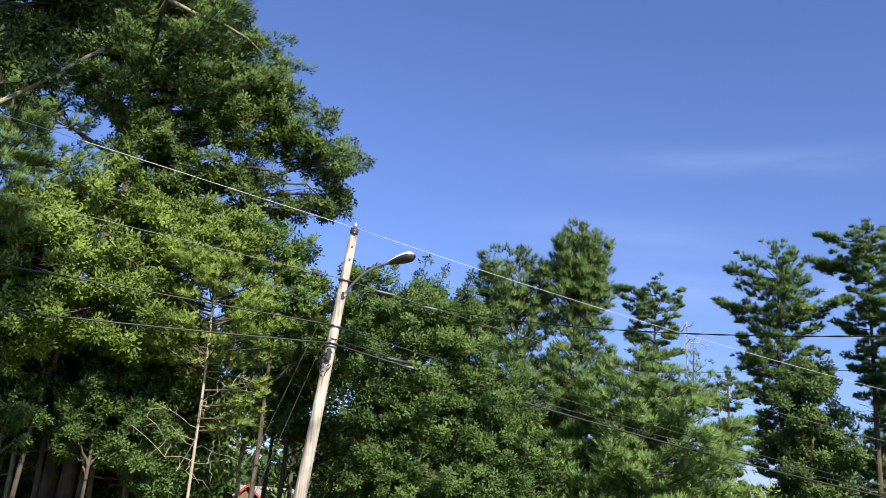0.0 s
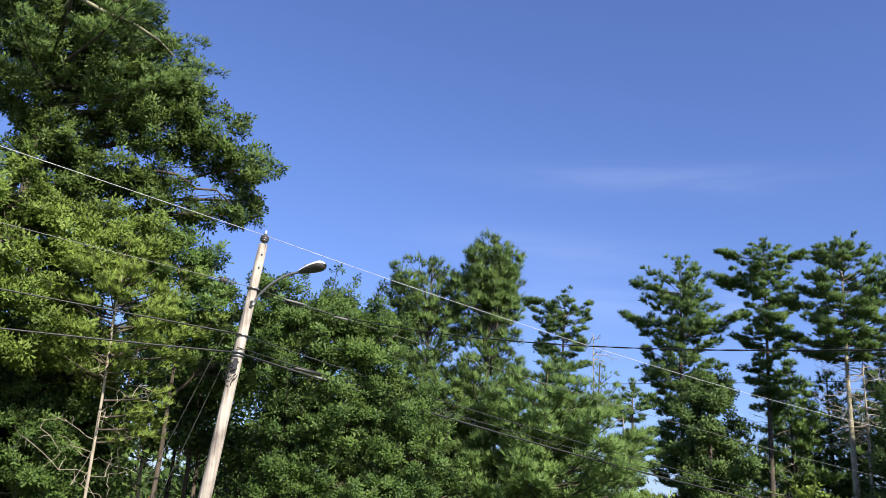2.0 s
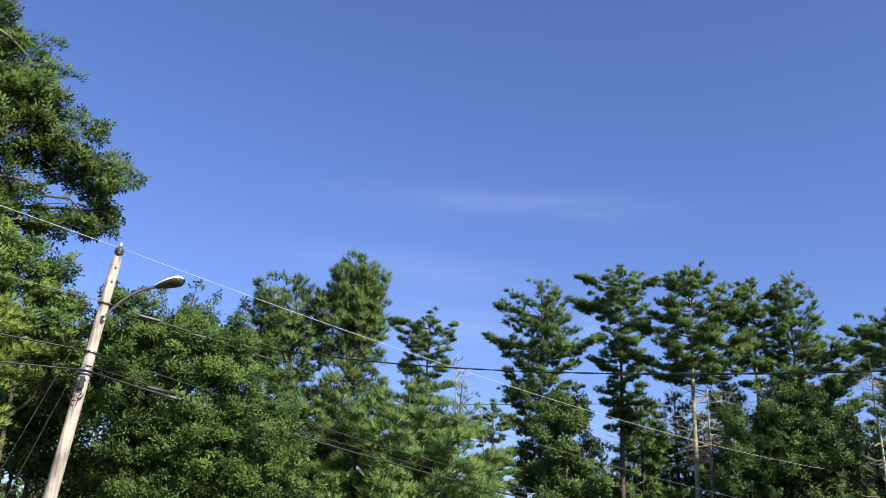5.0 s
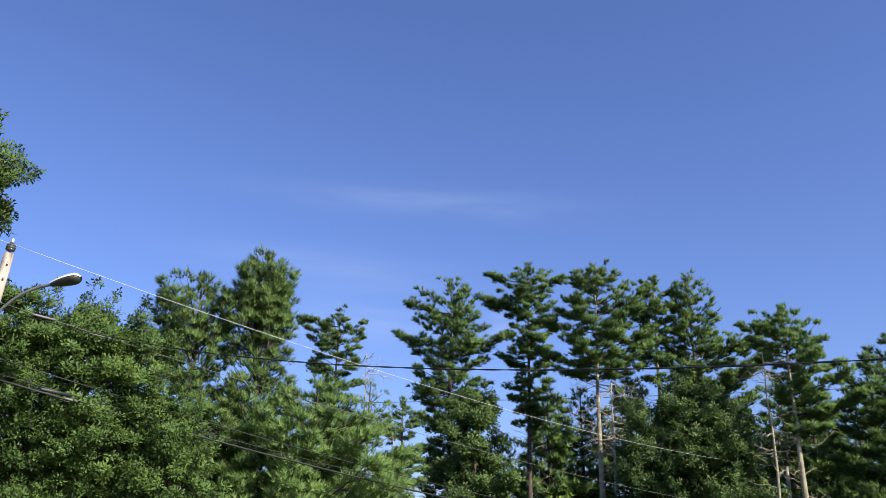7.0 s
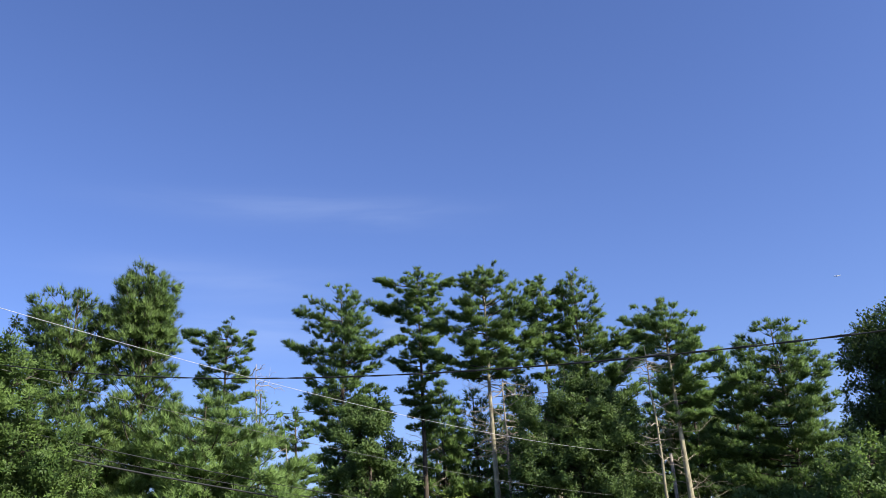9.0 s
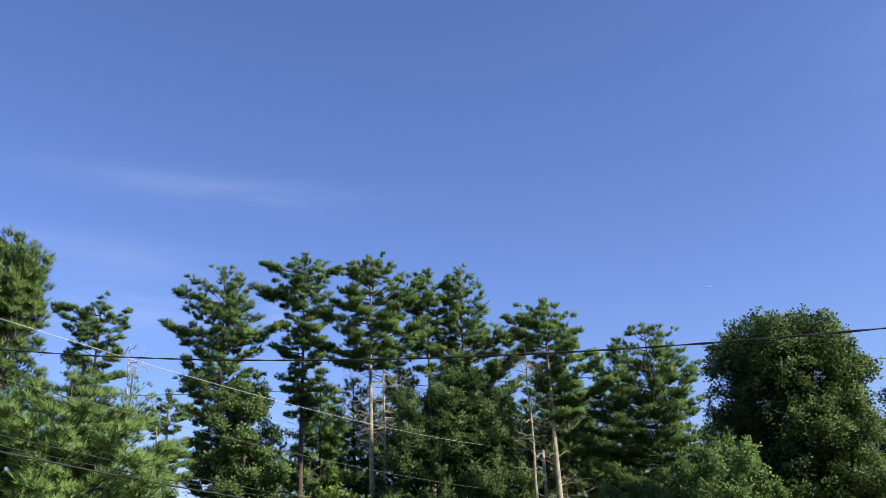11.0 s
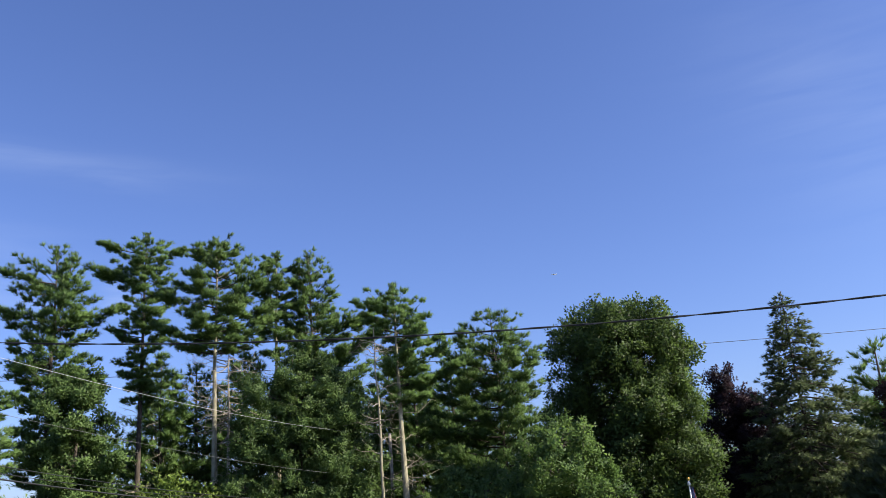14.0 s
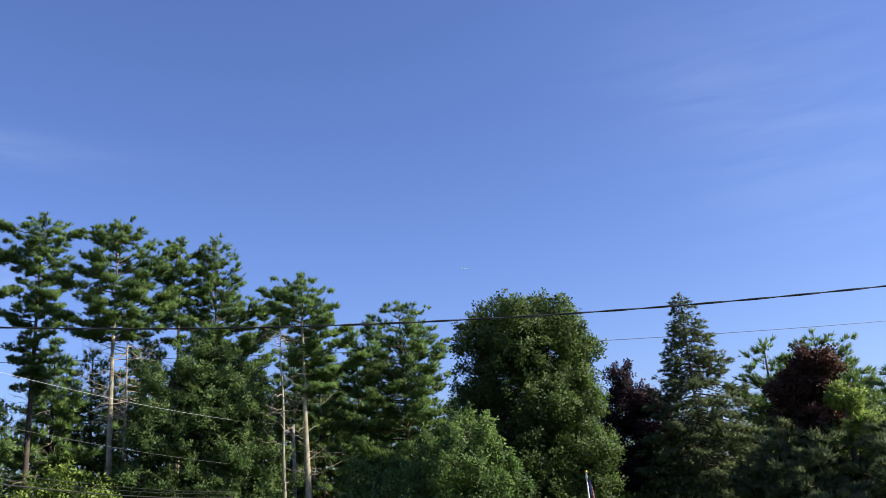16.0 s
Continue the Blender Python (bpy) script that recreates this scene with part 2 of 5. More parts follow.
def bend(a, b, rng, sag=0.0, wob=0.06, k=6):
    """A wavering line from a to b."""
    a, b = np.asarray(a, float), np.asarray(b, float)
    s = np.linspace(0, 1, k)[:, None]
    d = np.linalg.norm(b - a)
    jit = rng.normal(0, wob * d, (k, 3)) * (s * (1 - s) * 2.2)
    out = a + (b - a) * s + jit
    out[:, 2] += sag * d * (s[:, 0] * (1 - s[:, 0])) * 4
    return out


def needle_tuft(blades, width, spread):
    """A brush of thin needles, 1 long, round the z axis."""
    v, f = [], []
    for i in range(blades):
        a = i * 2.399963
        t = spread * (0.25 + 0.75 * ((i * 0.618) % 1.0))
        d = np.array([math.cos(a) * math.sin(t), math.sin(a) * math.sin(t), math.cos(t)])
        s = np.array([-math.sin(a), math.cos(a), 0.3 * math.cos(3 * a)])
        s = s / np.linalg.norm(s) * width * 0.5
        n = len(v)
        v += [-s * 0.7, s * 0.7, d * (0.8 + 0.2 * ((i * 0.37) % 1.0))]
        f.append((n, n + 1, n + 2))
    return np.array(v), np.array(f)


def leaf_tuft(leaves, length, width, spread, loose=0.5, droop=0.15):
    """A twig's end, about 1 across: pointed leaves, every other one broadest at its outer end, loosely round the z axis."""
    v, f = [], []
    for i in range(leaves):
        a = i * 2.399963
        t = spread * (0.25 + 0.75 * ((i * 0.618) % 1.0))
        d = np.array([math.cos(a) * math.sin(t), math.sin(a) * math.sin(t), math.cos(t) - droop])
        d = d / np.linalg.norm(d)
        s = np.cross(d, [0.5 * math.sin(5 * a), 0.4 * math.cos(7 * a), 1.0])
        s = s / np.linalg.norm(s) * width * 0.5
        root = d * loose * (0.3 + 0.7 * ((i * 0.37) % 1.0)) + np.array([0, 0, -0.3 + 0.6 * ((i * 0.73) % 1.0)]) * loose
        n = len(v)
        if i % 2:
            v += [root, root + d * length * 0.9 + s, root + d * length - s]
        else:
            v += [root + d * length * 0.3 + s, root + d * length, root + d * length * 0.15 - s]
        f.append((n, n + 1, n + 2))
    return np.array(v), np.array(f)


def scatter(name, template, centres, axes, sizes, rng, mat, outs=None):
    """Sets a tuft at every centre, its axis along axes, turned by chance; outs: the way that its clump faces there."""
    tv, tf = template
    n = len(centres)
    z = axes / (np.linalg.norm(axes, axis=1)[:, None] + 1e-9)
    r = rng.normal(size=(n, 3))
    x = np.cross(r, z)
    x /= np.linalg.norm(x, axis=1)[:, None] + 1e-9
    y = np.cross(z, x)
    basis = np.stack([x, y, z], 1) * np.asarray(sizes)[:, None, None]
    v = np.einsum("tk,nkd->ntd", tv, basis) + centres[:, None]
    f = tf[None] + (np.arange(n) * len(tv))[:, None, None]
    me = mesh_of(name, v.reshape(-1, 3), f.reshape(-1, 3), mat)
    if outs is not None:
        o = outs / (np.linalg.norm(outs, axis=1)[:, None] + 1e-9)
        att = me.attributes.new("outward", "FLOAT_VECTOR", "POINT")
        att.data.foreach_set("vector", np.repeat(o, len(tv), axis=0).astype(np.float32).reshape(-1))
    return me


FAR_PINE = needle_tuft(7, 0.23, 0.95)
NEAR_PINE = needle_tuft(8, 0.145, 1.05)
SPRUCE_TUFT = needle_tuft(5, 0.34, 0.8)
BACK_PINE = needle_tuft(6, 0.34, 1.25)
OAK_TUFT = leaf_tuft(7, 0.80, 0.36, 1.6, 0.5)
MAPLE_TUFT = leaf_tuft(6, 0.64, 0.43, 1.6, 0.7)


# ---- ground and road ----
ROAD = np.array([0.88, 0.475])
ROAD = ROAD / np.linalg.norm(ROAD)
SIDE = np.array([-ROAD[1], ROAD[0]])
FOOT = np.array([-2.99, 20.80])


def along(s, q=0.0):
    """A place s metres along the line of the poles, q metres to its far side."""
    return FOOT + ROAD * s + SIDE * q


def ground_sheet():
    r = np.concatenate([[0.0], np.geomspace(2.0, 4000.0, 60)])
    ang = np.linspace(0, 2 * np.pi, 97)[:-1]
    v = [(0.0, 0.0, 0.0)]
    for d in r[1:]:
        for t in ang:
            x, y = d * math.cos(t), d * math.sin(t)
            v.append((x, y, ground_z(x, y) + (0.12 * noise.noise((x * 0.3, y * 0.3, 0)) if d < 300 else 0)))
    m = len(ang)
    f3 = np.array([(0, 1 + i, 1 + (i + 1) % m) for i in range(m)])
    f4 = np.array([(1 + k * m + i, 1 + (k + 1) * m + i, 1 + (k + 1) * m + (i + 1) % m, 1 + k * m + (i + 1) % m) for k in range(len(r) - 2) for i in range(m)])
    ob = new("ground", mesh_of("ground", v, [f3, f4], EARTH, True))
    return tagged(ob, "grass and leaf litter on gently falling ground", "ground", kind="structure")


def road_strip():
    v, n = [], 61
    for s in np.linspace(-90, 90, n):
        for q in (-10.0, -7.0, -3.5):
            p = along(s, q)
            v.append((p[0], p[1], ground_z(*p) + 0.16 + (0.05 if q == -7.0 else 0)))
    f = [(3 * i + j, 3 * i + j + 1, 3 * i + j + 4, 3 * i + j + 3) for i in range(n - 1) for j in range(2)]
    ob = new("road", mesh_of("road", v, np.array(f), ASPHALT, True))
    return tagged(ob, "worn grey asphalt lane beside the utility poles", "road", kind="structure")


ground_sheet()
road_strip()


# ---- trees ----
def trunk_line(height, lean, rng, k=9, wob=0.012):
    s = np.linspace(0, 1, k)
    p = np.stack([lean[0] * s, lean[1] * s, height * s], 1)
    p[:, :2] += np.cumsum(rng.normal(0, wob * height / k * 2, (k, 2)), axis=0) * s[:, None]
    return p


def on_line(p, z):
    return np.array([np.interp(z, p[:, 2], p[:, i]) for i in range(3)])


PINE_SHAPE = ((0.0, 0.75), (0.25, 1.0), (0.55, 0.85), (0.8, 0.5), (0.94, 0.25), (1.0, 0.08))


def dead_branch(tree, line, z, length, a, rng, thick=0.02):
    """One bare branch with side twigs, a part of its tree."""
    bare = Tubes()
    root = on_line(line, z)
    tip = root + np.array([math.cos(a) * length, math.sin(a) * length, rng.uniform(-0.35, 0.5) * length])
    b = bend(root, tip, rng, rng.uniform(-0.12, 0.05), 0.09, 6)
    bare.add(b, np.linspace(thick, 0.006, 6), 5)
    for _ in range(4):
        q = b[rng.integers(2, 6)]
        bare.add(bend(q, q + rng.normal(0, 0.22, 3) * length + (tip - root) * 0.15, rng, 0, 0.1, 4), np.linspace(0.010, 0.004, 4), 3)
    part("dead_branch", bare.mesh("dead_branch", DEAD), tree, "bare grey dead branch")


def conifer(x, y, top, base, radius, seed, label, name="pine_tree", mat=NEEDLE, bark=BARK, trunk=0.26, lean=(0, 0), tuft=FAR_PINE, size=0.22,
            dens=1.0, step=0.8, shape=PINE_SHAPE, rise=0.3, droop=0.0, ragged=0.45, dead=6, group="woodland trees", pad=0.36, boughs=(), fat=0.4, cap=7000, taper=0.3, inner=0.28,
            reach=(), leaders=(), whorl=0.35, dead_reach=2.4, bush=1.9):
    """A conifer whose top stands at height top, with living branches from height base up, each bearing flat pads of needles.
    rise: how steeply branches climb; droop: how far their ends hang; ragged: how uneven they are; boughs: long single ones (height, direction, length).
    reach: the crown's reach at several heights (height, to its west side, to its east side), in place of radius and shape;
    leaders: further tops beside the main one (sideways, height); whorl: how far branches stray from their tier."""
    rng = np.random.default_rng(seed)
    gz = ground_z(x, y)
    tree = thing(name, x, y, gz, label, "tree", group)
    height = top - gz - 0.38
    line = trunk_line(height, lean, rng)
    wood = Tubes()
    wood.add(line, np.interp(line[:, 2], [0, height * 0.06, height], [trunk * 1.25, trunk, 0.025]), 9)
    far = math.hypot(x, y)
    east = np.array([y / far, -x / far, 0.0])
    stems = [(line, base - gz)]
    for off, lz in leaders:
        foot = on_line(line, (lz - gz) - 4.5)
        tip = foot + east * off + np.array([0, 0, 4.5 - 0.3])
        tip[:2] += (on_line(line, height) - foot)[:2] * 0.8
        k = np.linspace(0, 1, 7)[:, None]
        stem = foot + (tip - foot) * np.concatenate([k ** 0.6, k ** 0.6, k], 1)
        wood.add(stem, np.linspace(trunk * 0.4, 0.02, 7), 7)
        stems.append((stem, foot[2] + 2.2))
    part("trunk", wood.mesh("trunk", bark), tree)
    limbs = Tubes()
    cs, ax, outs = [], [], []
    low = base - gz
    us, rs = np.array(shape).T
    if reach:
        hs, ws, es = np.array(reach).T

    def spread_at(z, a):
        if not reach:
            return radius * np.interp((z - low) / (height - low), us, rs)
        w, e = max(0.15, np.interp(z + gz, hs, ws)), max(0.15, np.interp(z + gz, hs, es))
        c = math.cos(a) * east[0] + math.sin(a) * east[1]
        k = abs(c) ** 1.3
        return (w + e) / 2 * (1 - k) + (e if c > 0 else w) * k

    def bough(stem, z, a, length, lift, trim=1.0):
        way = np.array([math.cos(a), math.sin(a), lift])
        side = np.array([-math.sin(a), math.cos(a), 0.0])
        root = on_line(stem, z)
        s = np.linspace(0, 1, 6)
        pts = root + way[None] * (length * s)[:, None]
        pts[:, 2] += length * (0.14 * s ** 3 - droop * s ** 1.5)
        pts += side[None] * (rng.normal(0, 0.06) * length * s ** 2)[:, None]
        limbs.add(pts, np.linspace(0.012 + 0.012 * length, 0.006, 6), 4)
        count = max(1, int(round(1 + bush * length ** 1.15)))
        for j in range(count):
            t = 1.0 if j == 0 else (inner + (0.96 - inner) * rng.random() ** 0.7 if length > 1.0 else rng.uniform(0.1, 1))
            off = 0.0 if j == 0 else rng.normal(0, 1) * (0.06 + 0.24 * length * (1.1 - t))
            c = np.array([np.interp(t, s, pts[:, i]) for i in range(3)]) + side * off
            c[2] -= (0.05 + 0.25 * droop) * abs(off)
            pr = pad * trim * (0.75 + 0.12 * length) * rng.uniform(0.65, 1.3)
            n = max(5, int(dens * 24 * (pr / 0.36) ** 1.6))
            g = rng.normal(size=(n, 3))
            g /= np.linalg.norm(g, axis=1)[:, None]
            p = g * (pr * rng.random(n) ** 0.5)[:, None]
            outs.append(g * np.array([0.8, 0.8, 1.2]) + way * 0.25 + np.array([0, 0, 0.2]))
            p[:, 2] *= fat
            out_way = way * 0.8 + side * np.sign(off) * 0.45
            p += out_way[None] * (rng.random(n) * 0.5 * pr)[:, None]
            cs.append(c + p)
            ax.append(g * np.array([0.5, 0.5, 0.25]) + out_way * 0.75 + np.array([0, 0, 0.55 - droop * 1.5]) + rng.normal(0, 0.2, (n, 3)))

    for stem, z in stems:
        crest = stem[-1, 2]
        while z < crest - 0.1:
            u = (z - low) / (height - low)
            turn = rng.uniform(0, 2 * np.pi)
            count = int(rng.integers(5, 8)) if u < 0.9 else 4
            for i in range(count):
                if rng.random() < ragged * 0.3:
                    continue
                a = turn + (i + rng.uniform(-0.35, 0.35)) * 2 * np.pi / count
                length = max(0.15, spread_at(z, a) * (1 + ragged * rng.normal(-0.1, 0.4)))
                if stem is not line:
                    length = min(length, 0.25 + 0.3 * (crest - z))
                lift = rise * (0.3 + 1.1 * u) + rng.normal(0, 0.1)
                root_z = z + rng.uniform(-whorl, whorl) * step - max(lift, 0.0) * length * 0.9
                bough(stem, min(crest - 0.05, max(root_z, stem[0, 2] + 0.3)), a, length, lift, 1.0 - taper * u * u)
            z += step * rng.uniform(0.8, 1.2) * (1.0 - 0.4 * max(u, 0.0))
        n = int(46 * dens)
        cs.append(stem[-1][None] + np.clip(rng.normal(0, 1, (n, 3)), -1.3, 1.1) * np.array([0.13, 0.13, 0.24 + droop]) * (pad / 0.36) - np.array([0, 0, 0.25 + droop]))
        ax.append(np.array([0, 0, 1.0]) + rng.normal(0, 0.4, (n, 3)))
        outs.append(ax[-1])
    for bz, ba, bl in boughs:
        bough(line, bz - gz, radians(90 - ba), bl, 0.1)
    cs, ax, outs = np.concatenate(cs), np.concatenate(ax), np.concatenate(outs)
    if len(cs) > cap:
        size *= min(1.3, (len(cs) / cap) ** 0.35)
        keep = rng.permutation(len(cs))[:cap]
        cs, ax, outs = cs[keep], ax[keep], outs[keep]
    part("branchwork", limbs.mesh("branchwork", BARK), tree, kind="stuff")
    part("crown", scatter("crown", tuft, cs, ax, size * rng.uniform(0.7, 1.3, len(cs)), rng, mat, outs), tree)
    for _ in range(dead):
        dead_branch(tree, line, rng.uniform(0.45, 1.05) * low if low > 4 else rng.uniform(0.5, 1.0) * height * 0.5, rng.uniform(0.7, min(dead_reach, radius)), rng.uniform(0, 2 * np.pi), rng, 0.006 + 0.06 * trunk)
    return tree


def broadleaf(x, y, lobes, seed, label, name="oak_tree", mat=OAK, bark=BARK, trunk=0.22, fork=0.45, tuft=OAK_TUFT, size=0.17, tufts=9000,
              clump=0.45, lean=(0, 0), group="woodland trees", shell=0.45, hang=0.0, sprays=0, twiggy=0.6, slope=0.55, plume=0.6):
    """A leafy tree whose crown is a gathering of lobes (x, y, z, radius, half height) in the world, each made of many leafy twigs."""
    rng = np.random.default_rng(seed)
    gz = ground_z(x, y)
    tree = thing(name, x, y, gz, label, "tree", group)
    o = np.array([x, y, gz])
    tops = max(lb[2] for lb in lobes) - gz
    line = trunk_line(tops * 0.92, lean, rng, 8, 0.02)
    wood = Tubes()
    wood.add(line, np.interp(line[:, 2], [0, tops * 0.08, tops], [trunk * 1.35, trunk, 0.03]), 9)
    part("trunk", wood.mesh("trunk", bark), tree)
    twigs = Tubes()
    cs, ax, outs = [], [], []
    share = np.array([lb[3] * (lb[3] + lb[4]) for lb in lobes])
    share = share / share.sum() * tufts
    for (lx, ly, lz, lr, lh), quota in zip(lobes, share):
        c = np.array([lx, ly, lz]) - o
        away = math.hypot(c[0] - line[-1, 0] * 0.7, c[1] - line[-1, 1] * 0.7)
        root = on_line(line, min(max(c[2] - 0.3 - away * slope, tops * fork * 0.6), tops * 0.88))
        arm = bend(root, c, rng, 0.06, 0.05, 7)
        limb = Tubes()
        limb.add(arm, np.linspace(0.025 + 0.016 * away + 0.015 * lr, 0.018, 7), 6)
        part("limb", limb.mesh("limb", bark), tree)
        count = max(6, int(5.5 * lr * (lr + lh) / clump ** 1.6))
        d = rng.normal(size=(count, 3))
        d /= np.linalg.norm(d, axis=1)[:, None]
        rad = shell + (1.03 - shell) * rng.random(count) ** 0.7
        mids = c + d * rad[:, None] * np.array([lr, lr, lh])
        sizes = clump * np.clip(np.exp(rng.normal(0, 0.32, count)), 0.6, 1.6)
        per = quota * sizes ** 2 / (sizes ** 2).sum()
        for m, dd, cr, q in zip(mids, d, sizes, per):
            if rng.random() < twiggy:
                twigs.add(bend(arm[rng.integers(3, 7)], m, rng, 0.05, 0.09, 4), np.linspace(0.02, 0.005, 4), 3)
            n = max(4, int(q))
            g = rng.normal(size=(n, 3))
            g /= np.linalg.norm(g, axis=1)[:, None]
            p = g * (cr * 0.58 * rng.random(n) ** 0.5)[:, None]
            p[:, 2] *= 0.75
            outs.append(g * 1.0 + dd * 0.35 + np.array([0, 0, 0.15]))
            grow = dd * 0.8 + np.array([0, 0, 0.35 - hang])
            p += grow[None] * (rng.random(n) ** 2 * cr * plume)[:, None]
            cs.append(m + p)
            ax.append(g * 0.5 + grow + np.array([0, 0, 0.3]) + rng.normal(0, 0.3, (n, 3)))
    for _ in range(sprays):
        lx, ly, lz, lr, lh = lobes[int(rng.integers(len(lobes)))]
        a = rng.uniform(0, 2 * np.pi)
        root = np.array([lx + lr * 0.7 * math.cos(a), ly + lr * 0.7 * math.sin(a), lz + lh * 0.7]) - o
        tip = root + np.array([0.25 * math.cos(a), 0.25 * math.sin(a), rng.uniform(0.5, 1.0)])
        b = bend(root, tip, rng, 0, 0.08, 5)
        twigs.add(b, np.linspace(0.012, 0.004, 5), 3)
        t = rng.random(16)
        cs.append(np.stack([np.interp(t, np.linspace(0, 1, 5), b[:, i]) for i in range(3)], 1) + rng.normal(0, 0.04, (16, 3)))
        ax.append(rng.normal(0, 0.6, (16, 3)) + np.array([0, 0, 0.6]))
        outs.append(ax[-1])
    cs, ax, outs = np.concatenate(cs), np.concatenate(ax), np.concatenate(outs)
    part("twigwork", twigs.mesh("twigwork", bark), tree, kind="stuff")
    part("crown", scatter("crown", tuft, cs, ax, size * rng.uniform(0.65, 1.3, len(cs)), rng, mat, outs), tree)
    return tree


def crown_lobes(x, y, z0, z1, radius, count, seed, egg=0.0, box=0.65, lobe=0.32):
    """Lobes set about an egg-shaped crown from height z0 to z1, with an uneven outline."""
    rng = np.random.default_rng(seed)
    zc, h = (z0 + z1) / 2, (z1 - z0) / 2
    out = []
    for i in range(count):
        v = 1 - 2 * (i + 0.5) / count
        a = i * 2.399963 + rng.uniform(-0.3, 0.3)
        r = math.sqrt(1 - v * v) ** box * (1 - egg * v)
        lr = radius * lobe * rng.uniform(0.6, 1.4)
        k = rng.uniform(0.74, 1.12)
        lh = min(lr * rng.uniform(0.7, 1.0), h * 0.5)
        out.append((x + (radius * k - lr) * r * math.cos(a), y + (radius * k - lr) * r * math.sin(a), zc + (h * k - lh) * v, lr, lh))
    out.append((x, y, zc, radius * 0.5, h * 0.55))
    return out


def snag(x, y, top, seed, label, trunk=0.16, branches=12, reach=1.0, low=0.35, lean=(0, 0), bark=DEAD):
    """A dead standing trunk with bare broken branches."""
    rng = np.random.default_rng(seed)
    gz = ground_z(x, y)
    tree = thing("dead_tree", x, y, gz, label, "dead tree", "woodland trees")
    h = top - gz
    line = trunk_line(h, lean, rng, 12, 0.03)
    wood = Tubes()
    wood.add(line, np.interp(line[:, 2], [0, h], [trunk * 1.2, trunk * 0.22]), 8)
    part("trunk", wood.mesh("trunk", bark), tree)
    for _ in range(branches):
        dead_branch(tree, line, rng.uniform(low, 0.99) * h, rng.uniform(0.5, 1.6) * reach, rng.uniform(0, 2 * np.pi), rng, 0.034)
    return tree


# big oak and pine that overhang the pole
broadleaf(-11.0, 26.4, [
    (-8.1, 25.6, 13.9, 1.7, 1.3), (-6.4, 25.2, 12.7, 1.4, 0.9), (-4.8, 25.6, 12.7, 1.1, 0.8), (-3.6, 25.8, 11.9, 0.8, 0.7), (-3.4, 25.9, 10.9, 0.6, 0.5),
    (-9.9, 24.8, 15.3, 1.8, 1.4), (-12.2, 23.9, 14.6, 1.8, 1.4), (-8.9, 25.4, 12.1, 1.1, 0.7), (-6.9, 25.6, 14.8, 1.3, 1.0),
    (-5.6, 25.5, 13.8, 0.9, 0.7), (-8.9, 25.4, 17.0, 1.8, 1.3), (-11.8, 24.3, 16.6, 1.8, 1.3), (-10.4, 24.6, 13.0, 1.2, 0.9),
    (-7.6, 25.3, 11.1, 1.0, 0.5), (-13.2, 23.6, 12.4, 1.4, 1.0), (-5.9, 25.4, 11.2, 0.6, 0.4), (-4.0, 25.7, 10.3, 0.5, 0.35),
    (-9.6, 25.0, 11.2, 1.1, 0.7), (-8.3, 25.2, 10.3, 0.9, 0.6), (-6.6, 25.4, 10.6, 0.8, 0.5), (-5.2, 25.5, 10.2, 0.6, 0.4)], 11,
    "tall dark-green oak whose heavy limb hangs over the pole", mat=SHADED_OAK, trunk=0.22, tufts=22000, size=0.18, lean=(0.4, -0.6), shell=0.3, fork=0.7, slope=0.22)
conifer(-9.8, 24.8, 22.5, 13.4, 4.2, 12, "tall white pine with long sunlit upper boughs", mat=SOFT, cap=9000, tuft=NEAR_PINE, size=0.2, trunk=0.2, step=1.1,
        dens=0.8, ragged=0.5, rise=0.1, dead=2, boughs=((14.2, 82, 4.4), (13.6, 86, 4.8), (15.0, 80, 4.2), (13.2, 92, 4.2), (14.6, 90, 3.6), (13.9, 78, 3.8), (12.8, 84, 4.2)))
for name, mat, pts, r0 in (
        ("oak_tree", BARK, ((-10.9, 26.2, 9.4), (-9.7, 25.6, 10.15), (-8.6, 25.3, 10.35), (-7.8, 25.2, 10.9), (-6.9, 25.1, 10.95), (-6.2, 25.2, 11.35), (-5.6, 25.2, 11.3), (-5.0, 25.3, 10.95), (-4.4, 25.4, 11.0), (-3.9, 25.5, 10.6)), 0.085),
        ("pine_tree", MOSSY, ((-9.8, 24.7, 16.0), (-9.0, 23.3, 15.9), (-8.2, 23.6, 15.65), (-7.4, 23.9, 15.55), (-6.6, 24.1, 15.2), (-6.1, 24.3, 14.8)), 0.085)):
    owner = bpy.data.objects[name]
    t = Tubes()
    t.add(np.array(pts) - np.array(owner.location), np.linspace(r0, 0.025, len(pts)), 8)
    part("limb", t.mesh("limb", mat), owner)
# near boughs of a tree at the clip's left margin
# its lobes above height 13 are unseen, added to cast shade on the edge
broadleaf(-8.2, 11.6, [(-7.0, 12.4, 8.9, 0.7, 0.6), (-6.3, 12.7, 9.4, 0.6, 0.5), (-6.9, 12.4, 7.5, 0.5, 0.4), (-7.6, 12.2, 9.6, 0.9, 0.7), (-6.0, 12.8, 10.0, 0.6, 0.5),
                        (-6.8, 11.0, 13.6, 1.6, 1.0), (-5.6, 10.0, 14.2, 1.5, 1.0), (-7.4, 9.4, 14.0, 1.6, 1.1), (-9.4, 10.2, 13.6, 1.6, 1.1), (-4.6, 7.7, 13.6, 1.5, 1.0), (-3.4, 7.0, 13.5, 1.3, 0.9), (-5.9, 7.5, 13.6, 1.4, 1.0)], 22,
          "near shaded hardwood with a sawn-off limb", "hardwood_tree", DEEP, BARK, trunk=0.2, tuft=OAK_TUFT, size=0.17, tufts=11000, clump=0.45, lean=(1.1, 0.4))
stub_rng = np.random.default_rng(4)
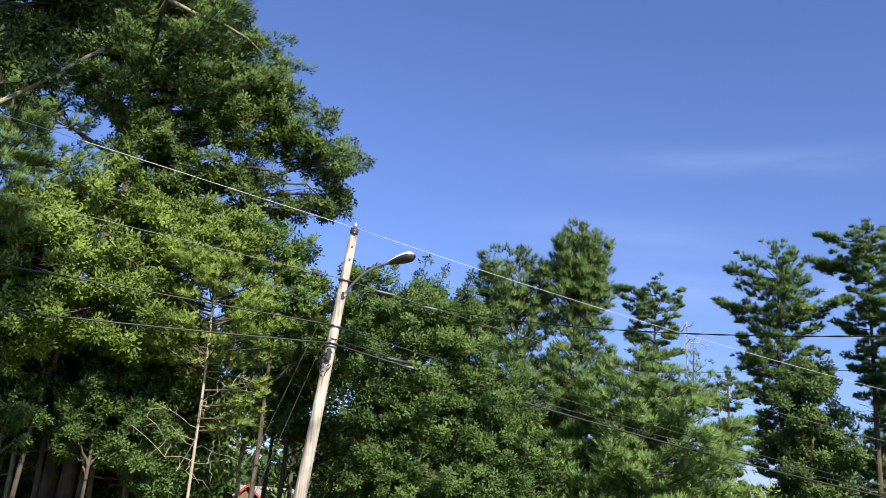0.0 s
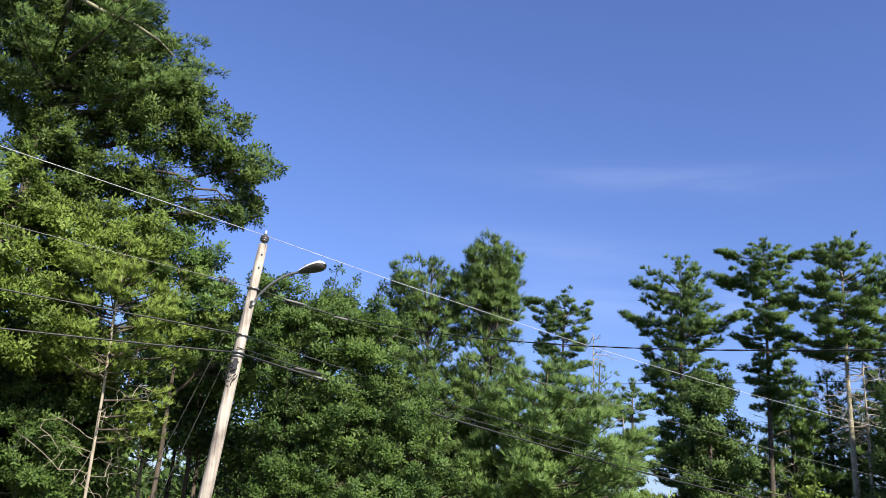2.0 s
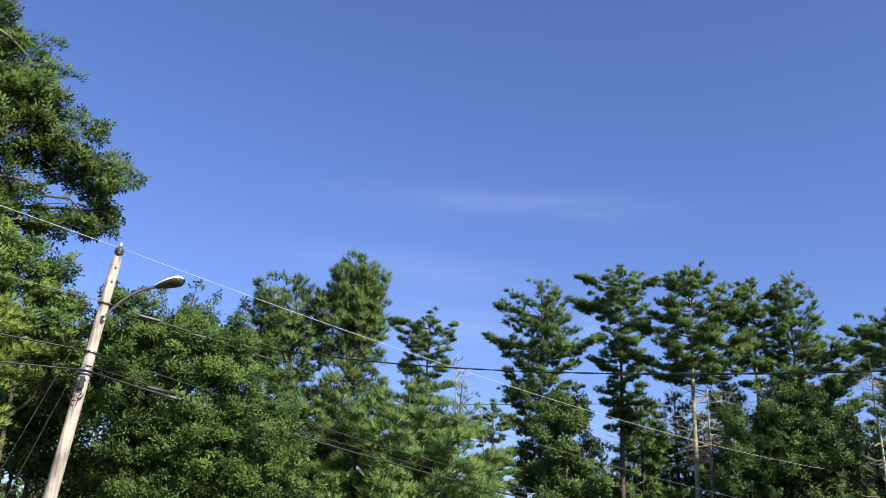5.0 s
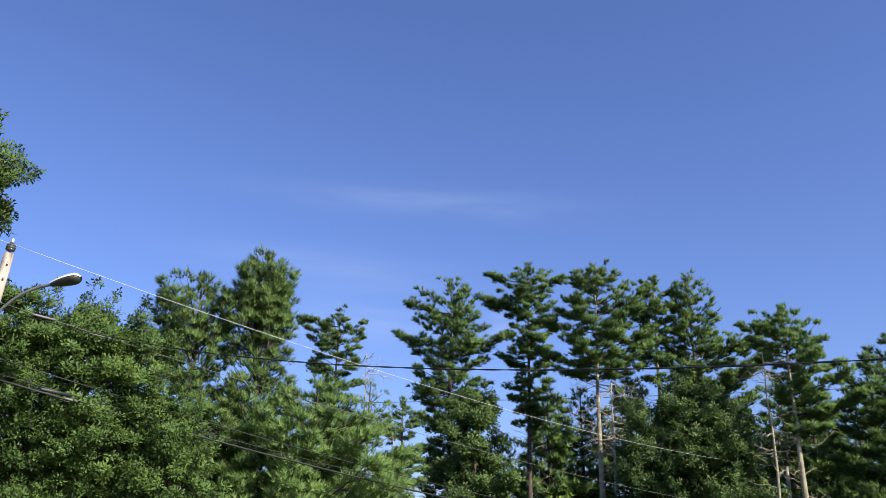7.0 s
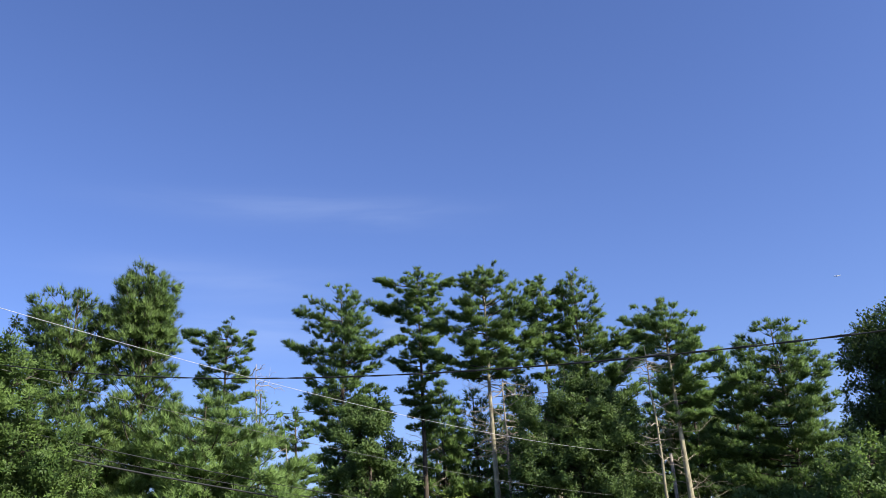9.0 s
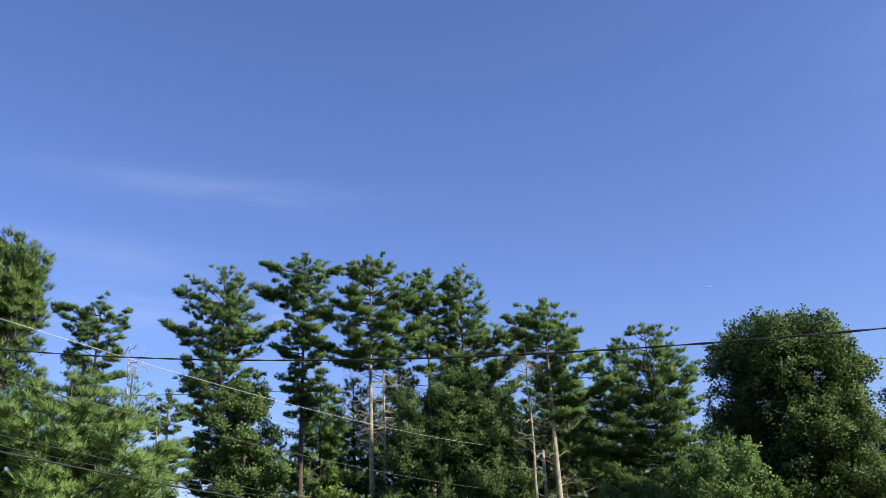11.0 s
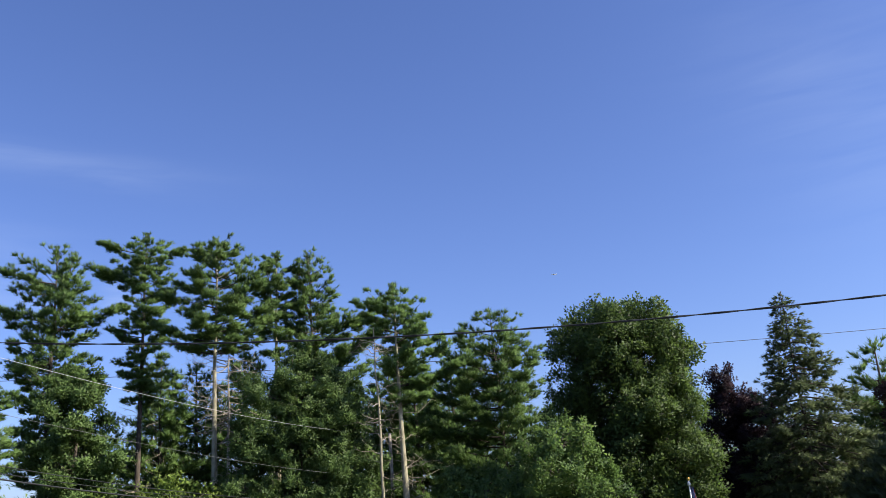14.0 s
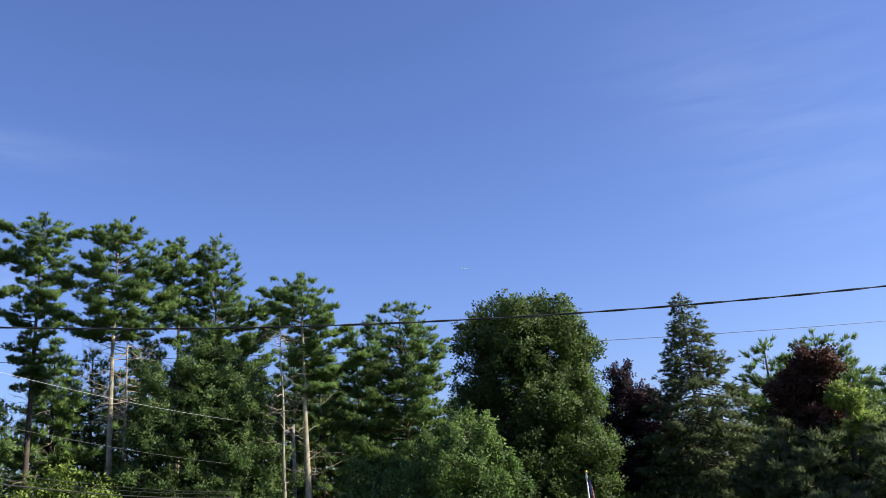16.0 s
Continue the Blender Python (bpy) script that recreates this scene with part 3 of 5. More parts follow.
stub = thing("sawn_limb", -6.7, 12.3, 7.25, "mossy sawn-off limb with a pale cut end", "branch")
st = Tubes()
st.add(np.array([(-0.55, -0.2, -0.45), (0.1, 0.05, 0.2), (0.5, 0.25, 0.7), (0.9, 0.42, 1.15)]), [0.036, 0.032, 0.029, 0.027], 9)
part("wood", st.mesh("wood", MOSSY), stub)
for d in ((0.25, 0.1, 0.5), (0.4, 0.1, 0.1), (-0.1, 0.1, 0.45)):
    tw = Tubes()
    tw.add(bend((0.3, 0.15, 0.45), (0.3 + d[0], 0.15 + d[1], 0.45 + d[2]), stub_rng, 0, 0.1, 4), np.linspace(0.010, 0.004, 4), 4)
    part("twig", tw.mesh("twig", MOSSY), stub)

# trees along the wood's edge behind the wires
conifer(-12.0, 21.4, 12.2, 7.0, 3.0, 13, "young white pine with soft bright-green needles", mat=SOFT, cap=9000, tuft=NEAR_PINE, size=0.23, trunk=0.16, step=0.7, dens=1.1, dead=1, bush=2.7, whorl=0.2, inner=0.15)
broadleaf(-10.2, 22.4, [(-10.6, 21.6, 7.7, 1.4, 1.0), (-9.1, 21.9, 8.8, 1.2, 0.8), (-9.3, 20.9, 6.7, 1.3, 1.0), (-11.8, 21.4, 6.8, 1.4, 1.3), (-9.9, 20.7, 5.3, 1.1, 0.8), (-11.9, 21.5, 4.9, 1.2, 0.9), (-12.9, 20.8, 6.2, 1.2, 0.9), (-11.3, 20.9, 5.9, 1.0, 0.8), (-8.5, 20.6, 5.6, 1.0, 0.7)],
          14, "leafy maple with bright sunlit foliage at the wood's edge", "maple_tree", MAPLE, trunk=0.065, tufts=13000, lean=(0.5, 0.2))
broadleaf(-7.6, 23.2, [(-7.5, 22.6, 8.3, 1.2, 0.8), (-6.1, 22.9, 8.2, 1.2, 0.8), (-7.8, 21.6, 6.9, 1.1, 0.9), (-6.8, 22.3, 6.9, 1.0, 0.7), (-7.4, 21.4, 5.4, 1.0, 0.8), (-6.5, 22.8, 5.0, 0.8, 0.8)],
          15, "leafy maple with yellow-green sunlit top", "maple_tree", MAPLE, trunk=0.06, tufts=6800, lean=(-0.4, 0.3))
broadleaf(-4.6, 24.0, [(-4.8, 23.4, 7.9, 0.9, 0.7), (-3.7, 23.5, 6.7, 0.7, 0.8), (-5.0, 23.3, 6.6, 0.8, 0.6), (-5.6, 23.3, 7.8, 0.7, 0.6), (-3.4, 23.6, 5.4, 0.7, 0.7)],
          16, "slim young oak beside the leaning pole", "oak_tree", OAK, trunk=0.08, tufts=4200)
conifer(-5.7, 21.9, 8.4, 4.8, 1.8, 17, "young pine with yellow-green needles and bare lower twigs", mat=LIME, bark=DEAD, cap=7500, tuft=NEAR_PINE, size=0.17, trunk=0.042,
        step=0.5, dens=1.3, ragged=0.4, dead=18, fat=0.5, boughs=((4.0, 80, 1.4), (3.6, 95, 1.5), (3.3, 70, 1.3), (3.0, 88, 1.1)))
# oak in front of the white pines
broadleaf(-0.6, 23.6, [
    (-1.7, 23.0, 6.8, 1.0, 0.8), (-0.5, 23.1, 6.4, 1.0, 0.8), (-2.1, 23.0, 5.5, 1.0, 0.9), (-0.7, 23.0, 5.0, 1.1, 0.9), (0.7, 23.1, 5.9, 0.9, 0.7),
    (1.4, 23.0, 4.6, 1.0, 0.9), (0.3, 23.0, 3.9, 1.1, 0.9), (-1.2, 23.0, 3.5, 1.1, 0.9), (2.1, 23.0, 3.2, 1.1, 0.9), (0.6, 23.0, 2.3, 1.1, 0.9),
    (-1.3, 23.0, 2.1, 1.0, 0.8), (2.0, 23.0, 1.7, 1.2, 0.9), (-2.7, 23.2, 6.3, 0.5, 0.5), (1.3, 23.2, 6.5, 0.5, 0.4), (-2.2, 23.2, 7.5, 0.4, 0.5),
    (-0.9, 23.1, 7.1, 0.40, 0.36), (-0.2, 23.1, 7.1, 0.40, 0.36), (0.5, 23.1, 7.0, 0.40, 0.36), (-0.5, 23.1, 6.8, 0.60, 0.54)], 18,
    "broad bushy oak with glossy green leaves behind the street lamp", mat=OAK, trunk=0.15, tufts=23000, size=0.135, clump=0.46, shell=0.3, sprays=24)
# white pines
conifer(5.25, 31.6, 12.9, 0.6, 4.2, 19, "bushy white pine with soft blue-green needles and a columnar top", mat=SOFT, tuft=NEAR_PINE, size=0.25, cap=27000, trunk=0.13, inner=0.1, step=0.5, dens=1.3, bush=2.6,
        ragged=0.36, dead=0, rise=1.0, fat=0.55, pad=0.33, taper=0.2, whorl=0.3, leaders=((-0.35, 12.3), (0.4, 11.5)),
        reach=((0.6, 3.2, 3.6), (3.4, 2.9, 3.2), (5.1, 2.7, 2.6), (6.6, 2.2, 1.6), (7.6, 1.3, 0.9), (8.6, 1.2, 0.9), (10.3, 1.25, 0.95), (11.3, 1.1, 0.8), (12.0, 0.7, 0.5), (12.8, 0.2, 0.15)))
conifer(3.1, 32.4, 12.0, 2.0, 3.2, 20, "smaller white pine with a forked feathery top", mat=SOFT, tuft=NEAR_PINE, size=0.24, cap=15000, inner=0.12, trunk=0.09, step=0.55, dens=1.1, ragged=0.42, dead=0, rise=0.7, bush=2.6,
        fat=0.5, pad=0.32, taper=0.2, whorl=0.3, leaders=((-1.1, 11.0), (0.9, 11.4)),
        reach=((2.0, 3.0, 2.4), (5.0, 2.7, 2.2), (6.5, 2.3, 1.9), (7.8, 1.9, 1.6), (8.9, 1.4, 1.2), (9.7, 1.7, 1.2), (10.4, 1.8, 1.1), (11.4, 0.8, 0.4), (12.1, 0.3, 0.2)))
conifer(7.2, 29.9, 7.9, -0.6, 3.4, 21, "low spreading white pine with long soft boughs", mat=SOFT, tuft=NEAR_PINE, size=0.23, cap=20000, inner=0.1, trunk=0.12, step=0.7, dens=1.3, ragged=0.35, dead=0, bush=2.9,
        fat=0.36, pad=0.46, rise=0.25, whorl=0.25, reach=((-0.6, 3.4, 2.9), (3.0, 3.3, 2.9), (5.1, 2.8, 2.5), (6.2, 1.9, 1.9), (7.2, 0.9, 0.9), (7.9, 0.3, 0.3)))
conifer(4.0, 28.4, 3.6, -0.8, 2.3, 24, "young low white pine in front of taller ones", mat=SOFT, tuft=NEAR_PINE, size=0.22, cap=8000, trunk=0.08, step=0.6, dens=1.1, ragged=0.35, dead=0, fat=0.5, bush=2.6)
conifer(9.6, 32.0, 8.4, 1.0, 1.5, 25, "thin pale-green young pine with sparse feathery twigs", mat=SOFT, tuft=NEAR_PINE, size=0.18, cap=3000, trunk=0.07, step=0.6, dens=0.6, ragged=0.6, dead=3, rise=0.6)

# tall pines beyond
FARS = [
    # x, y, top, base, seed, raggedness, bark, reach (height, west, east), long boughs, further tops, dead branches
    (13.8, 54.3, 17.0, 8.6, 31, 0.5, BARK, ((8.0, 0.9, 0.5), (11.7, 1.3, 1.0), (13.5, 1.6, 1.5), (15.0, 1.8, 1.5), (16.1, 2.2, 1.0), (17.0, 0.4, 0.5)), ((15.9, 285, 2.4),), (), 12),
    (18.2, 53.0, 11.6, 4.0, 32, 0.7, BARK, ((4.0, 0.7, 1.0), (8.6, 0.9, 1.0), (10.0, 1.2, 1.2), (11.1, 0.8, 1.0), (11.9, 0.2, 0.6)), (), (), 12),
    (22.5, 55.6, 20.9, 5.0, 33, 0.45, BARK, ((5.0, 1.8, 2.6), (10.3, 1.8, 2.7), (12.9, 2.5, 2.5), (14.7, 2.4, 2.1), (15.8, 3.1, 2.3), (16.8, 2.2, 1.9), (17.9, 3.0, 1.6), (19.6, 1.9, 0.8), (20.9, 0.4, 0.3)),
     ((15.7, 104, 3.9), (15.5, 286, 3.4), (18.1, 290, 3.0)), ((1.0, 20.4),), 10),
    (28.3, 55.2, 22.8, 10.6, 34, 0.45, BARK, ((10.0, 0.6, 1.3), (13.1, 1.3, 1.4), (14.8, 2.0, 1.4), (16.4, 1.6, 1.7), (17.7, 1.1, 1.7), (18.9, 1.5, 1.9), (20.9, 2.0, 2.2), (21.7, 1.1, 1.4), (22.7, 0.4, 0.4)),
     ((19.0, 292, 3.5), (18.8, 300, 2.9), (21.0, 295, 2.9), (20.7, 118, 2.6)), (), 22),
    (29.5, 47.6, 20.6, 12.9, 35, 0.35, PALE_BARK, ((12.5, 2.4, 2.2), (13.3, 2.9, 2.9), (14.6, 2.7, 3.0), (15.6, 3.3, 3.0), (16.6, 3.3, 3.0), (18.1, 2.8, 2.6), (18.9, 2.3, 1.8), (19.8, 1.3, 1.1), (20.5, 0.5, 0.5)), (), (), 20),
    (36.2, 50.4, 21.4, 13.6, 36, 0.5, PALE_BARK, ((13.5, 1.2, 1.0), (15.2, 1.2, 1.5), (16.9, 1.7, 1.8), (18.7, 1.5, 1.8), (20.4, 0.8, 1.0), (21.3, 0.3, 0.4)), (), ((-0.7, 20.6),), 20),
    (38.7, 49.3, 21.6, 8.0, 37, 0.45, BARK, ((8.0, 1.6, 3.4), (11.9, 1.5, 3.6), (14.2, 1.5, 4.1), (15.3, 1.5, 4.0), (16.5, 1.4, 3.2), (17.7, 1.4, 2.3), (19.3, 1.6, 1.8), (20.3, 1.0, 1.2), (21.5, 0.3, 0.4)),
     ((15.2, 130, 4.3),), ((-0.8, 20.9),), 6),
    (36.0, 37.6, 15.9, 8.5, 38, 0.4, PALE_BARK, ((8.5, 0.3, 1.8), (9.2, 0.3, 2.8), (10.4, 0.3, 3.2), (11.5, 0.5, 3.1), (12.5, 1.0, 2.3), (13.3, 1.8, 2.0), (14.4, 2.2, 1.5), (15.0, 1.3, 0.7), (15.9, 0.4, 0.3)),
     ((14.1, 312, 2.3),), (), 30),
]
for x, y, top, base, seed, ragged, bark, reach, boughs, leaders, dead in FARS:
    conifer(x, y, top, base, 3.0, seed, "tall pine with layered dark-green boughs and a bare lower trunk", ragged=ragged + 0.03, bark=bark, group="tall pines",
            trunk=0.24, dead=dead, reach=reach, boughs=boughs, leaders=leaders, dens=1.3, pad=0.41, size=0.27, inner=0.15, cap=12000, rise=0.34, step=0.85, fat=0.42, whorl=0.25, bush=2.8, taper=0.55)
conifer(44.6, 37.1, 15.0, 1.5, 4.5, 41, "broad full pine with green boughs in close tiers", ragged=0.35, group="tall pines", trunk=0.2, dead=6, dens=1.3, pad=0.46, size=0.26, bush=2.5, inner=0.12,
        cap=19000, rise=0.2, step=0.9, fat=0.36, whorl=0.2,
        reach=((1.5, 5.0, 3.6), (6.0, 4.8, 3.4), (8.3, 4.3, 3.0), (9.9, 3.5, 2.9), (11.3, 3.2, 2.8), (12.6, 2.8, 2.4), (13.4, 2.1, 1.9), (14.3, 0.9, 1.6), (15.0, 0.4, 0.3)))
MORE = [
    (57.4, 17.4, 10.2, 0.0, 3.4, 42, 0.45), (62.2, 15.3, 11.0, 1.0, 3.6, 43, 0.45), (61.0, 9.2, 9.2, 0.0, 3.6, 44, 0.45),
    (51.0, 47.4, 14.2, 3.0, 3.6, 45, 0.45), (47.2, 50.6, 14.8, 3.5, 3.4, 48, 0.45), (33.8, 57.0, 14.0, 1.0, 3.6, 46, 0.5), (40.5, 51.5, 14.5, 0.5, 4.0, 49, 0.45),
    (30.9, 56.8, 14.6, 1.0, 2.6, 151, 0.45), (35.1, 52.6, 14.6, 1.0, 2.8, 152, 0.45), (25.4, 58.0, 9.5, 0.0, 2.2, 155, 0.5), (40.6, 52.0, 15.4, 2.0, 2.9, 164, 0.45), (46.4, 47.0, 14.0, 2.0, 2.6, 165, 0.45),
]
for x, y, top, base, radius, seed, ragged in MORE:
    conifer(x, y, top, base, radius, seed, "pine with dense green boughs in layered tiers", ragged=ragged, group="tall pines", dead=4, dens=1.2, pad=0.46, size=0.34, cap=4600, fat=0.42, inner=0.12, bush=2.4, whorl=0.25, step=0.95)
BACK = [
    (16.5, 62.0, 6.6, 61), (20.5, 63.0, 5.0, 62), (25.0, 62.0, 5.2, 63), (29.5, 63.0, 11.0, 64), (34.0, 64.0, 14.0, 65), (37.5, 60.5, 13.5, 66), (43.0, 57.0, 13.0, 67),
    (47.5, 53.0, 11.5, 68), (50.5, 48.0, 9.0, 69), (52.5, 42.5, 8.0, 70), (54.5, 36.0, 9.5, 71), (56.5, 30.0, 9.0, 72), (60.0, 24.0, 7.0, 73), (66.0, 14.0, 9.0, 74), (69.0, 6.0, 9.5, 75),
]
for x, y, top, seed in BACK:
    conifer(x, y, top, -1.0, 3.4, seed, "dark pine standing far back in the woods", tuft=BACK_PINE, size=0.40, dens=0.5, pad=0.6, step=1.1, dead=0, group="far pines", cap=1500)
conifer(50.3, 19.7, 13.0, -0.6, 4.3, 50, "narrow spruce with drooping grey-green branches", "spruce_tree", SPRUCE, tuft=SPRUCE_TUFT, size=0.21, dens=1.3, step=0.42, rise=0.0, bush=2.6,
        droop=0.36, ragged=0.34, dead=0, trunk=0.12, pad=0.29, cap=21000, inner=0.08, fat=0.6, whorl=0.3,
        reach=((-0.6, 4.4, 5.0), (3.8, 3.2, 4.2), (5.5, 2.6, 3.4), (6.8, 2.1, 2.6), (8.2, 1.9, 2.3), (9.0, 1.5, 2.0), (9.9, 1.2, 1.6), (10.8, 0.9, 1.2), (12.0, 0.5, 0.6), (12.9, 0.15, 0.2)))
snag(34.3, 37.7, 12.8, 81, "bleached dead pine trunk with short broken branches", 0.11, 34, 1.1, bark=PALE_BARK)
snag(13.9, 48.0, 12.8, 82, "bleached dead trunk with bare upper twigs", 0.085, 22, 1.3)
snag(30.3, 47.2, 12.8, 83, "pale dead trunk with a tangle of bare branches", 0.13, 48, 1.9, 0.6)
snag(17.0, 50.0, 8.6, 84, "thin grey dead trunk", 0.10, 8)

# leafy trees beyond
def maple_lobes(x, y, az, seed):
    """Lobes in rings up a broad, square-shouldered crown, seen from az: its right shoulder stands lower than its crest."""
    rng = np.random.default_rng(seed)
    rt, dp = np.array([math.cos(radians(az)), -math.sin(radians(az))]), np.array([math.sin(radians(az)), math.cos(radians(az))])
    hs, ls, rs = (0.0, 3.6, 5.7, 7.7, 8.8, 10.1, 10.9, 11.8, 12.5), (5.2, 5.2, 4.9, 4.3, 4.3, 4.4, 3.7, 2.9, 1.3), (4.0, 4.0, 4.0, 3.9, 3.9, 3.8, 3.4, 2.4, 0.9)
    out = [(x, y, 6.5, 2.8, 4.0), (x, y, 3.0, 2.8, 3.0)]
    for z, count in ((10.8, 7), (10.0, 8), (9.1, 9), (7.6, 10), (6.2, 10), (4.8, 10), (3.4, 10), (1.9, 10), (0.6, 9)):
        for i in range(count):
            a = (i + rng.uniform(-0.3, 0.3)) / count * 2 * math.pi
            zz = z + rng.uniform(-0.4, 0.4)
            lr = rng.uniform(0.65, 1.45)
            lo, hi = np.interp(zz + 0.3, hs, ls), np.interp(zz + 0.3, hs, rs)
            half, mid = (lo + hi) / 2, (hi - lo) / 2
            r = max(0.2, half * rng.uniform(0.86, 1.06) - lr * 1.1)
            p = rt * (mid + r * math.cos(a)) + dp * r * math.sin(a)
            out.append((x + p[0], y + p[1], zz, lr, lr * 0.8))
    return out


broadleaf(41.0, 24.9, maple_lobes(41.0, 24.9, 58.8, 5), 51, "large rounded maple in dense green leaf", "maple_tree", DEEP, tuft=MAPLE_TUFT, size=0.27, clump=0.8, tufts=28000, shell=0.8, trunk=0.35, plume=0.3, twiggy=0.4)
broadleaf(32.2, 42.2, [
    (30.5, 43.2, 9.3, 1.4, 1.0), (31.7, 42.4, 10.3, 1.3, 1.0), (33.0, 41.4, 10.0, 1.3, 1.0), (33.8, 40.7, 8.8, 1.2, 1.0), (30.3, 43.5, 7.5, 1.5, 1.1), (31.9, 41.8, 8.1, 1.5, 1.1),
    (33.4, 40.7, 7.5, 1.5, 1.1), (34.1, 40.4, 6.4, 1.2, 1.1), (29.9, 43.7, 5.6, 1.5, 1.1), (31.6, 41.8, 5.8, 1.7, 1.2), (33.1, 40.7, 5.2, 1.7, 1.2), (34.3, 40.0, 4.5, 1.3, 1.2),
    (35.0, 39.6, 3.1, 1.2, 1.0), (29.4, 44.0, 3.8, 1.5, 1.1), (31.2, 42.2, 3.1, 1.8, 1.3), (33.4, 40.7, 2.7, 1.8, 1.3), (32.3, 42.0, 11.3, 0.7, 0.7)], 52,
    "oak with open light-green foliage before the pines", "oak_tree", PALE_OAK, tuft=OAK_TUFT, size=0.26, clump=0.75, tufts=12000, shell=0.45, sprays=22, trunk=0.18)
broadleaf(29.0, 21.4, crown_lobes(29.0, 21.4, -1.0, 5.0, 2.7, 16, 7, 0.3), 53, "low bushy tree with small bright leaves", "small_tree", OAK, tuft=MAPLE_TUFT, size=0.22, clump=0.4, tufts=9000, trunk=0.12, sprays=10)
broadleaf(22.8, 52.2, crown_lobes(22.8, 52.2, -1.0, 13.0, 2.7, 22, 8, 0.2, 0.8, 0.3), 54, "slender oak with yellow-green leaves against a pine", "oak_tree", PALE_OAK, tuft=MAPLE_TUFT, size=0.30, clump=0.55, tufts=9000)
broadleaf(52.1, 23.9, [(51.5, 25.0, 8.0, 0.7, 0.7), (51.7, 24.6, 7.1, 1.0, 0.7), (52.1, 23.7, 6.6, 1.0, 0.7), (52.5, 22.9, 6.4, 0.9, 0.6), (51.6, 25.2, 5.9, 1.2, 0.9), (52.3, 23.6, 5.2, 1.4, 1.0),
                       (51.7, 25.0, 4.0, 1.4, 1.0), (52.4, 23.0, 3.4, 1.5, 1.1), (51.8, 24.4, 2.2, 1.6, 1.1)], 55,
          "dark purple-leaved maple beside the spruce", "maple_tree", PURPLE, tuft=MAPLE_TUFT, size=0.27, clump=0.6, tufts=7000, shell=0.45, sprays=14)
broadleaf(46.6, 12.2, [(46.8, 12.1, 6.6, 0.8, 0.7), (46.9, 11.5, 6.7, 0.8, 0.7), (46.5, 13.0, 5.7, 1.0, 0.8), (46.8, 12.0, 5.2, 1.1, 0.8), (46.5, 13.2, 4.3, 1.0, 0.8), (46.8, 11.6, 3.8, 1.0, 0.8)], 56,
          "russet-leaved maple among green pines", "maple_tree", RUSSET, tuft=MAPLE_TUFT, size=0.27, clump=0.5, tufts=4500, shell=0.4)
broadleaf(45.2, 10.3, [(45.2, 10.5, 5.2, 0.35, 0.6), (45.2, 10.2, 4.4, 0.45, 0.6), (45.1, 9.7, 3.4, 0.6, 0.5), (45.1, 10.6, 3.0, 0.5, 0.5), (45.2, 9.0, 2.6, 0.6, 0.5)], 57,
          "small yellow-green leafy tree below the pines", "small_tree", MAPLE, tuft=MAPLE_TUFT, size=0.24, clump=0.45, tufts=1500, shell=0.3)
# spruce needles here put the shade on these low boughs into a darker colour
for x, y, top, seed in ((43.2, 11.4, 3.6, 161), (43.6, 8.4, 3.7, 162), (44.8, 13.4, 4.4, 163)):
    conifer(x, y, top, -1.4, 2.3, seed, "low spruce with wide lower boughs, its needles darkened for shade", "spruce_tree", SPRUCE, group="tall pines", trunk=0.1, dead=0, dens=1.2, pad=0.46, size=0.28, cap=3600, fat=0.4, inner=0.1, bush=2.4, step=0.7, whorl=0.25, rise=0.15)

def far_woods():
    """The woods that close the horizon, too far to tell one tree from another."""
    rng = np.random.default_rng(200)
    n = 8000
    az = rng.uniform(-42, 96, n)
    d = rng.uniform(84, 125, n)
    tops = np.array([3.6 + 2.2 * noise.noise((a * 0.35, 0.0, 4.0)) + 1.6 * noise.noise((a * 1.3, 5.0, 0.0)) for a in az])
    z = -2.0 + (tops + 2.0) * rng.random(n) ** 0.7
    p = np.stack([d * np.sin(np.radians(az)), d * np.cos(np.radians(az)), z], 1)
    ob = new("far_woods", scatter("far_woods", MAPLE_TUFT, p, rng.normal(0, 0.5, (n, 3)) + np.array([0, -0.3, 0.8]), rng.uniform(1.1, 2.3, n), rng, DEEP))
    return tagged(ob, "dense dark-green woods closing the horizon", "woods", kind="stuff")


far_woods()

# undergrowth and lesser trees of the woods: x, y, foot of crown, top, radius, seed, leaf
EDGE = [(-12.7, 20.9, 3.9, 6.4, 1.3, 166, MAPLE), (-10.9, 21.0, 3.7, 5.9, 1.0, 167, MAPLE), (-14.0, 21.0, 2.6, 5.8, 1.2, 168, OAK), (-12.8, 21.8, 1.9, 5.0, 1.4, 156, OAK), (-10.6, 22.1, 2.0, 4.9, 1.3, 157, OAK), (-8.5, 22.6, 1.8, 4.8, 1.1, 158, OAK), (-7.0, 22.9, 1.0, 4.4, 0.8, 159, OAK)]
for x, y, z0, z1, r, seed, leaf in EDGE:
    broadleaf(x, y, crown_lobes(x, y, z0, z1, r, 10, seed), seed, "shaded leafy sapling at the wood's edge", "small_tree", leaf, trunk=0.05, tuft=OAK_TUFT, size=0.14, clump=0.45, tufts=3600, twiggy=0.5, shell=0.3, group="undergrowth")
